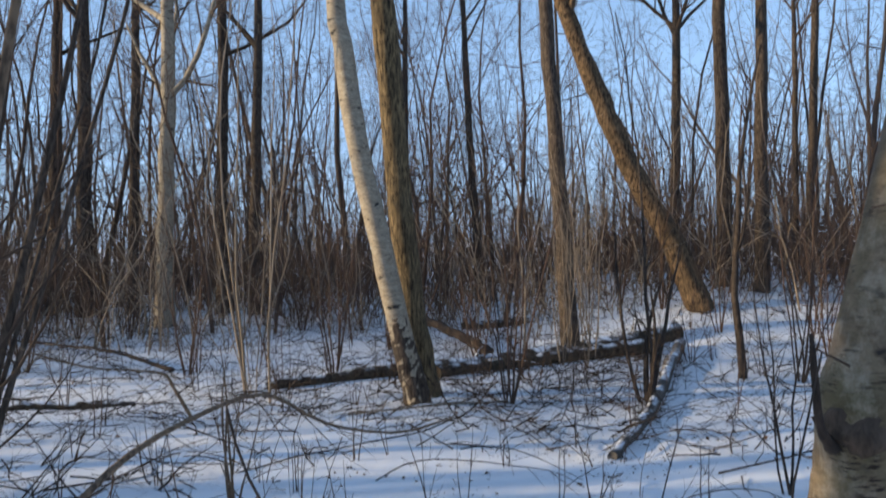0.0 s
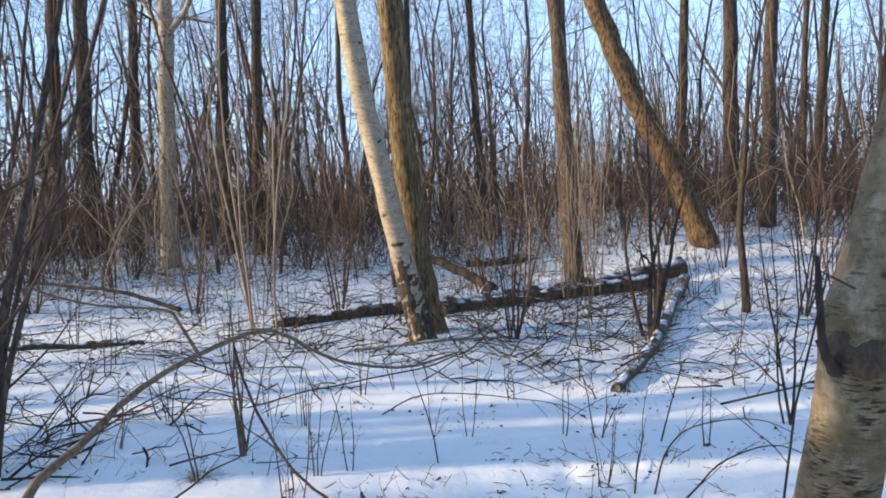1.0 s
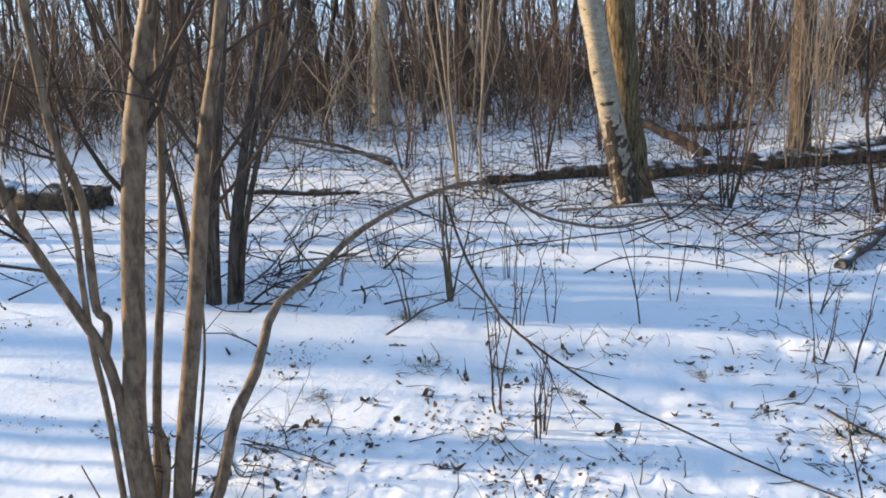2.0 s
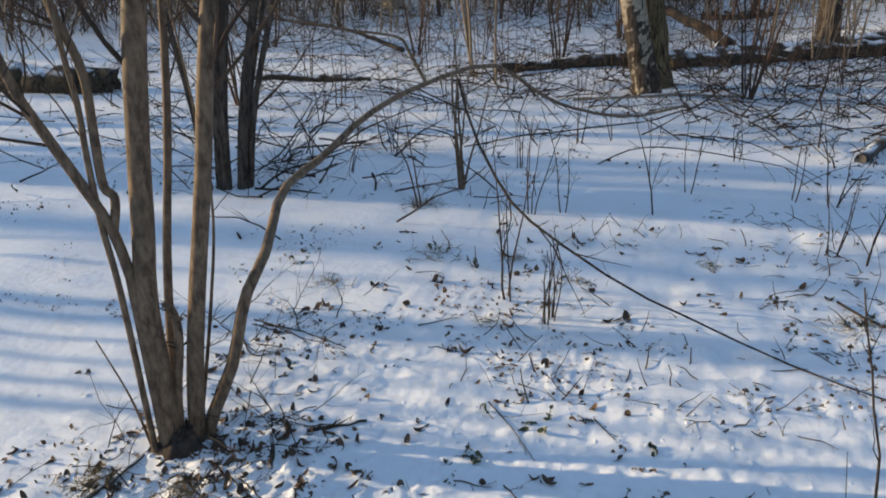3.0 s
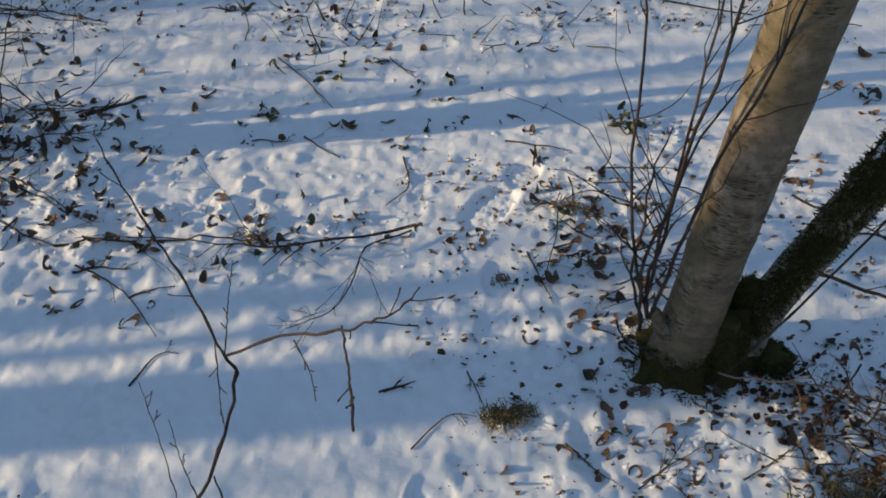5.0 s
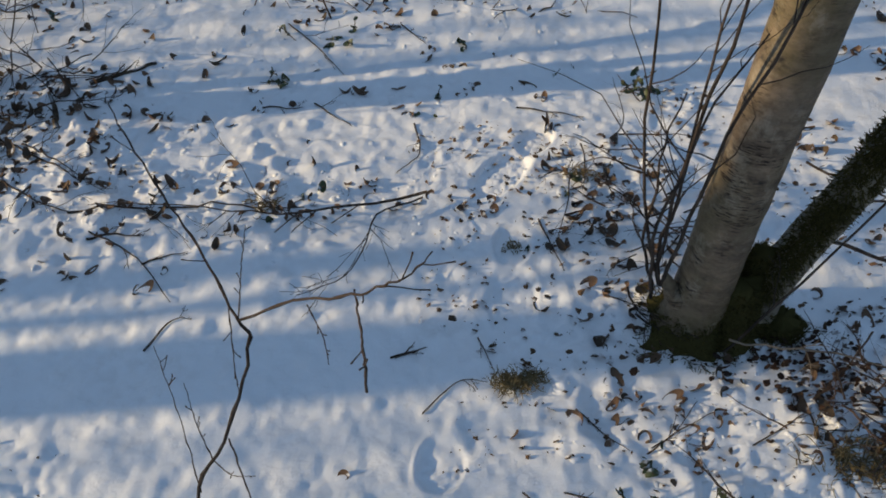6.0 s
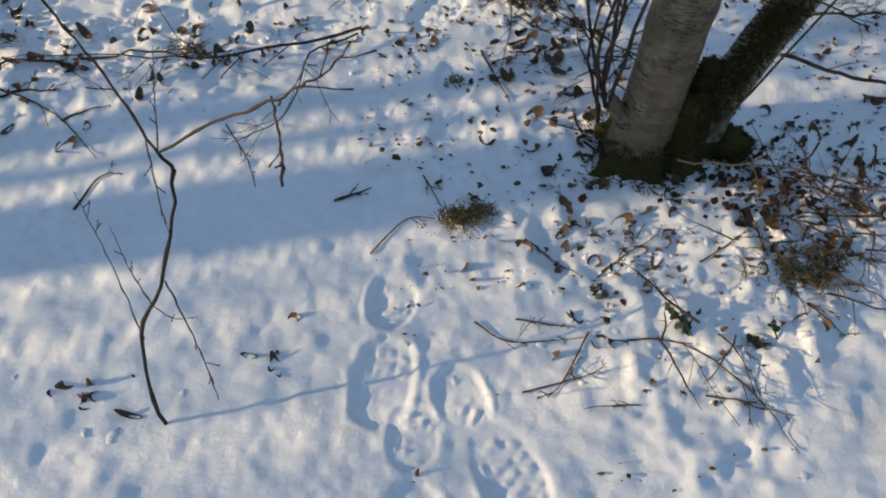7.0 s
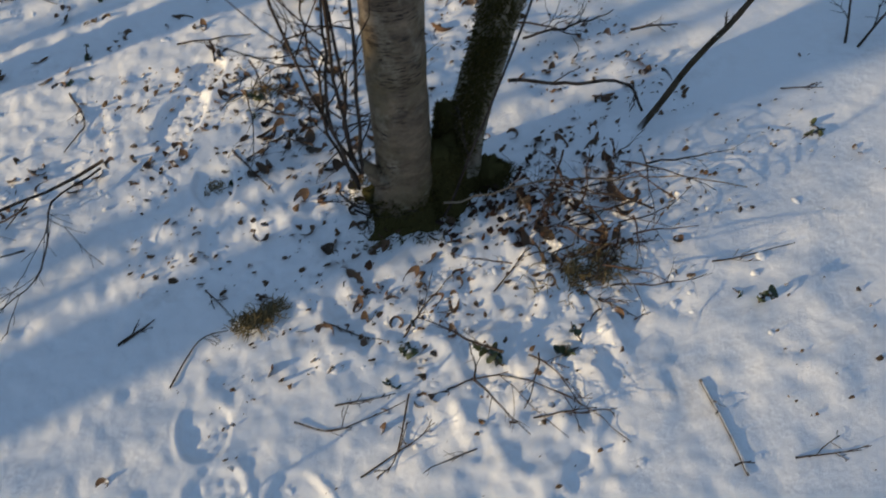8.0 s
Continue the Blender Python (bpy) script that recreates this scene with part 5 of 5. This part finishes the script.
litter_patch(0.05, 2.25, 0.4, 36, "scattered dark leaves poking through snow", 0.2)
litter_patch(-0.7, 3.2, 0.45, 52, "dark leaves and stalks poking through lit snow", 0.45, 1.25)
litter_patch(0.15, 3.45, 0.5, 44, "dark leaves and stalks poking through lit snow", 0.4, 1.25)
litter_patch(0.60, 3.0, 0.5, 34, "scattered dark leaves poking through snow", 0.4, 1.25)
litter_patch(-0.60, 2.55, 0.6, 52, "scattered dark leaves poking through snow", 0.4, 1.4)
litter_patch(-0.05, 0.735, 0.018, 6, "dark leaves sunk in a snow pit")
litter_patch(1.02, 1.66, 0.06, 34, "dark leaves half under snow behind a birch", 0.8, 1.2)
litter_patch(1.36, 2.04, 0.09, 30, "dark leaves poking through shaded snow", 0.6, 1.3)
litter_patch(1.0, 1.08, 0.06, 26, "brown leaves packed beside a mossy birch", 0.8, 0.85)
litter_patch(-0.32, 0.62, 0.03, 12, "dark leaves and bits beside a sapling")
litter_patch(-0.1, 7.0, 0.45, 120, "brown leaves at the foot of a leaning birch", 0.6)

# crumbs of snow that lie on and between the leaves
def snow_crumbs(spots):
    k, rings = 6, 3
    c, size = [], []
    for x, y, spread, squash, count in spots:
        count = int(count * 1.3)
        px, py = x + rng.normal(size=count) * spread, y + rng.normal(size=count) * spread * squash
        c.append(np.stack([px, py, ground_height(px, py) - 0.003], 1))
        size.append(rng.uniform(0.28, 1.0, count) ** 2 * 0.0120)
    c, size = np.concatenate(c), np.concatenate(size)
    n = len(c)
    a = np.arange(k) * 2 * math.pi / k
    v = []
    for i in range(rings):
        up = math.pi * (i + 0.5) / rings - math.pi / 2
        ring = np.stack([np.cos(a) * math.cos(up), np.sin(a) * math.cos(up), np.full(k, math.sin(up))], 1)
        v.append(ring[None] * (1 + 0.22 * rng.normal(size=(n, k, 1))))
    v = np.concatenate(v, 1)
    stretch = np.stack([rng.uniform(0.7, 1.4, n), rng.uniform(0.7, 1.4, n), rng.uniform(0.35, 0.65, n)], 1)
    v = v * (size[:, None] * stretch)[:, None] + c[:, None]
    v = np.concatenate([v, v[:, :k].mean(1, keepdims=True), v[:, -k:].mean(1, keepdims=True)], 1)
    m = rings * k + 2
    f = [(i * k + j, i * k + (j + 1) % k, (i + 1) * k + (j + 1) % k, (i + 1) * k + j) for i in range(rings - 1) for j in range(k)]
    f += [((j + 1) % k, j, m - 2, m - 2) for j in range(k)] + [((rings - 1) * k + j, (rings - 1) * k + (j + 1) % k, m - 1, m - 1) for j in range(k)]
    faces = (np.arange(n) * m)[:, None, None] + np.array(f)[None]
    return tagged(new("snow_crumbs", Geo().add(v.reshape(-1, 3), faces.reshape(-1, 4)).mesh("snow_crumbs", SNOW)), "loose lumps of snow lying among fallen leaves", "snow", kind="stuff")


snow_crumbs([(-0.30, 1.42, 0.26, 0.3, 330), (-0.75, 1.52, 0.22, 0.5, 330), (-1.12, 1.60, 0.24, 1.0, 260), (0.5, 1.5, 0.12, 1.0, 140), (0.88, 0.86, 0.16, 0.8, 260), (0.58, 0.86, 0.13, 1.0, 130), 
             (-0.15, 1.87, 0.35, 0.25, 110), (-0.1, 2.3, 0.5, 0.2, 130), (-0.6, 2.6, 0.6, 0.4, 160), (-0.3, 0.6, 0.08, 1.0, 20), (0.2, 2.05, 0.5, 0.12, 130)])

# all the smaller bits: crumbs of leaf and bark over the whole clearing
n = 24000
lx, ly = rng.uniform(-6.5, 6.5, n), rng.uniform(0, 1, n) ** 2 * 11 + rng.uniform(0.1, 2.5, n)
lx = lx * np.clip(0.25 + ly * 0.13, 0, 1)
close = 5200
lx, ly = np.concatenate([lx, rng.uniform(-1.6, 1.5, close)]), np.concatenate([ly, rng.uniform(0.75, 3.4, close)])
keepers = (lattice(lx, ly, 0.45, 21) + 0.6 * lattice(lx, ly, 0.13, 22)) > 0.12
lx, ly = lx[keepers], ly[keepers]
lz = ground_height(lx, ly) + 0.004
n = len(lx)
a, size = rng.uniform(0, 2 * math.pi, n), rng.uniform(0.2, 1.0, n) ** 2 * 0.009 * (1 + ly * 0.30)
tilt = rng.normal(size=(n, 2)) * 0.5
c = np.stack([lx, ly, lz], 1)
turns = a[:, None] + np.arange(6) * math.pi / 3 + rng.normal(size=(n, 6)) * 0.25
out = size[:, None] * rng.uniform(0.35, 1.0, (n, 6))
rim = np.stack([np.cos(turns) * out, np.sin(turns) * out * 0.7, tilt[:, :1] * np.cos(turns) * out + tilt[:, 1:] * np.sin(turns) * out], -1) + c[:, None]
verts = np.concatenate([rim, c[:, None] + np.array([0, 0, 0.003])], 1).reshape(-1, 3)
i = np.arange(n)[:, None] * 7
tri = np.concatenate([i + np.array([[k, (k + 1) % 6, 6, 6]]) for k in range(6)])
tagged(new("leaf_crumbs", Geo().add(verts, tri).mesh("leaf_crumbs", LITTER, False)), "small dark bits of leaf and bark on snow", "leaves", kind="stuff")

# short dry stalks in the lit part of the clearing
n = 900
tx, ty = rng.uniform(-1.9, 1.7, n), rng.uniform(2.2, 4.3, n)
held = (lattice(tx, ty, 0.5, 51) + 0.5 * lattice(tx, ty, 0.16, 52)) > 0.02
tx, ty = tx[held], ty[held]
n = len(tx)
ang = rng.uniform(0, 2 * math.pi, n)
p = wander(np.stack([tx, ty, ground_height(tx, ty) - 0.004], 1), np.stack([np.cos(ang), np.sin(ang), np.abs(rng.normal(size=n)) * 0.5], 1), rng.uniform(0.03, 0.16, n), 4, 0.25, -0.05)
tagged(new("dry_stalks", Geo().tubes(p, rng.uniform(0.0012, 0.0034, n)[:, None] * np.linspace(1, 0.5, 4), 4).mesh("dry_stalks", TWIG)), "short dry stalks lying half under snow", "stalks", kind="stuff")

# short twigs lying about, further out
n = 2300
tx, ty = rng.uniform(-7, 7, n), rng.uniform(0, 1, n) ** 0.75 * 11 + 3.2
clear = (ty > 3.4) & (ty < 5.5) & (tx > -0.7) & (rng.uniform(size=n) < 0.88)
tx, ty = tx[~clear], ty[~clear]
n = len(tx)
start = np.stack([tx, ty, ground_height(tx, ty) + 0.012], 1)
ang = rng.uniform(0, 2 * math.pi, n)
p = wander(start, np.stack([np.cos(ang), np.sin(ang), np.abs(rng.normal(size=n)) * 0.35], 1), rng.uniform(0.12, 0.7, n), 5, 0.18, 0.0)
r = rng.uniform(0.002, 0.007, n)[:, None] * np.linspace(1, 0.4, 5)
b, br = shoots(p, r, 2, 0.2, 0.9, 0.45, 40, 3, 0.16, 0.04, 0.6)
tagged(new("scattered_twigs", Geo().tubes(p, r, 4).tubes(b, br, 3).mesh("scattered_twigs", SNAG)), "dead twigs scattered over the snow", "twigs", kind="stuff")


# evergreen sprigs and grass tufts
def sprig(x, y, size, leaves, label="low evergreen sprig pushing through snow"):
    z = land(x, y)
    t = thing("sprig", (x, y, z), label, "plant", "evergreen sprigs")
    n = max(2, leaves // 4)
    a = rng.uniform(0, 2 * math.pi, n)
    p = wander(np.zeros((n, 3)) + np.array([0, 0, -0.01]), np.stack([np.cos(a), np.sin(a), rng.uniform(0.2, 1.0, n)], 1), size * rng.uniform(0.6, 1.2, n), 5, 0.2, -0.05)
    part("stem", Geo().tubes(p, np.ones((n, 1)) * np.linspace(0.0022, 0.001, 5), 4), TWIG, t)
    for _ in range(leaves):
        s, q = p[int(rng.integers(n))], rng.uniform(0.3, 1.0) * 3.99
        k = int(q)
        at = s[k] + (s[min(k + 1, 4)] - s[k]) * (q - k)
        ob = part("leaf", GREEN_MESHES[int(rng.integers(2))], None, t)
        ob.matrix_local = pose(*at, rng.normal() * 35, rng.normal() * 35, rng.uniform(0, 360)) @ Matrix.Scale(rng.uniform(0.35, 0.95), 4)
    return t


for x, y, s, k in ((0.58, 1.86, 0.15, 16), (0.64, 1.80, 0.11, 10), (-0.22, 1.35, 0.05, 8), (0.31, 1.285, 0.05, 7), (0.46, 1.47, 0.09, 14), (-0.17, 1.45, 0.07, 9), (-0.34, 1.91, 0.08, 8), (-0.17, 2.11, 0.08, 8), (0.18, 2.06, 0.06, 6),
                   (0.41, 1.90, 0.07, 5), (-0.31, 2.09, 0.09, 8), (-0.17, 2.08, 0.07, 6), (-0.34, 1.93, 0.06, 6), (0.58, 2.78, 0.10, 7), (0.84, 3.03, 0.12, 9), (-0.90, 3.30, 0.10, 7), (-0.66, 3.17, 0.10, 8),
                   (-1.46, 3.01, 0.10, 7), (-0.78, 2.38, 0.09, 8), (-1.05, 2.16, 0.09, 7), (0.03, 1.76, 0.06, 7), (0.10, 1.80, 0.06, 6), (0.66, 0.68, 0.07, 9), (0.80, 0.66, 0.05, 6), (0.50, 0.74, 0.05, 6), (1.5, 0.9, 0.06, 7), (1.11, 0.61, 0.05, 6), (0.51, 0.81, 0.05, 7)):
    sprig(x, y, s, k)


def grass_tuft(x, y, size, blades, label="flattened tuft of dull winter grass"):
    z = land(x, y)
    t = thing("grass_tuft", (x, y, z), label, "grass", "grass tufts")
    st = rng.normal(size=(blades, 3)) * np.array([size * 0.45, size * 0.32, 0.004])
    p = wander(st, rng.normal(size=(blades, 3)) + np.array([0, 0, 0.35]), size * rng.uniform(0.3, 1.1, blades), 6, 0.3, -0.16)
    p[..., 2] = np.maximum(p[..., 2], 0.004)
    tagged(part("grass", Geo().tubes(p, np.ones((blades, 1)) * np.linspace(0.0015, 0.0006, 6), 3), GRASS, t), kind="stuff")
    return t


for x, y, s, k in ((0.310, 0.955, 0.034, 240), (0.28, 0.945, 0.030, 150), (0.84, 0.80, 0.07, 130), (0.90, 0.78, 0.06, 80), (-0.28, 1.40, 0.04, 50), (0.45, 1.49, 0.045, 60), (0.29, 1.29, 0.022, 40), (-1.35, 1.5, 0.1, 60), (-1.05, 1.5, 0.1, 60),
                   (-0.9, 3.3, 0.12, 40), (-1.2, 3.95, 0.16, 60), (0.84, 3.03, 0.12, 50), (-0.55, 3.35, 0.10, 40), (-0.2, 3.15, 0.08, 35), (0.35, 3.5, 0.10, 40), (-1.25, 2.9, 0.10, 40), (-0.5, 2.7, 0.07, 30)):
    grass_tuft(x, y, s, k)
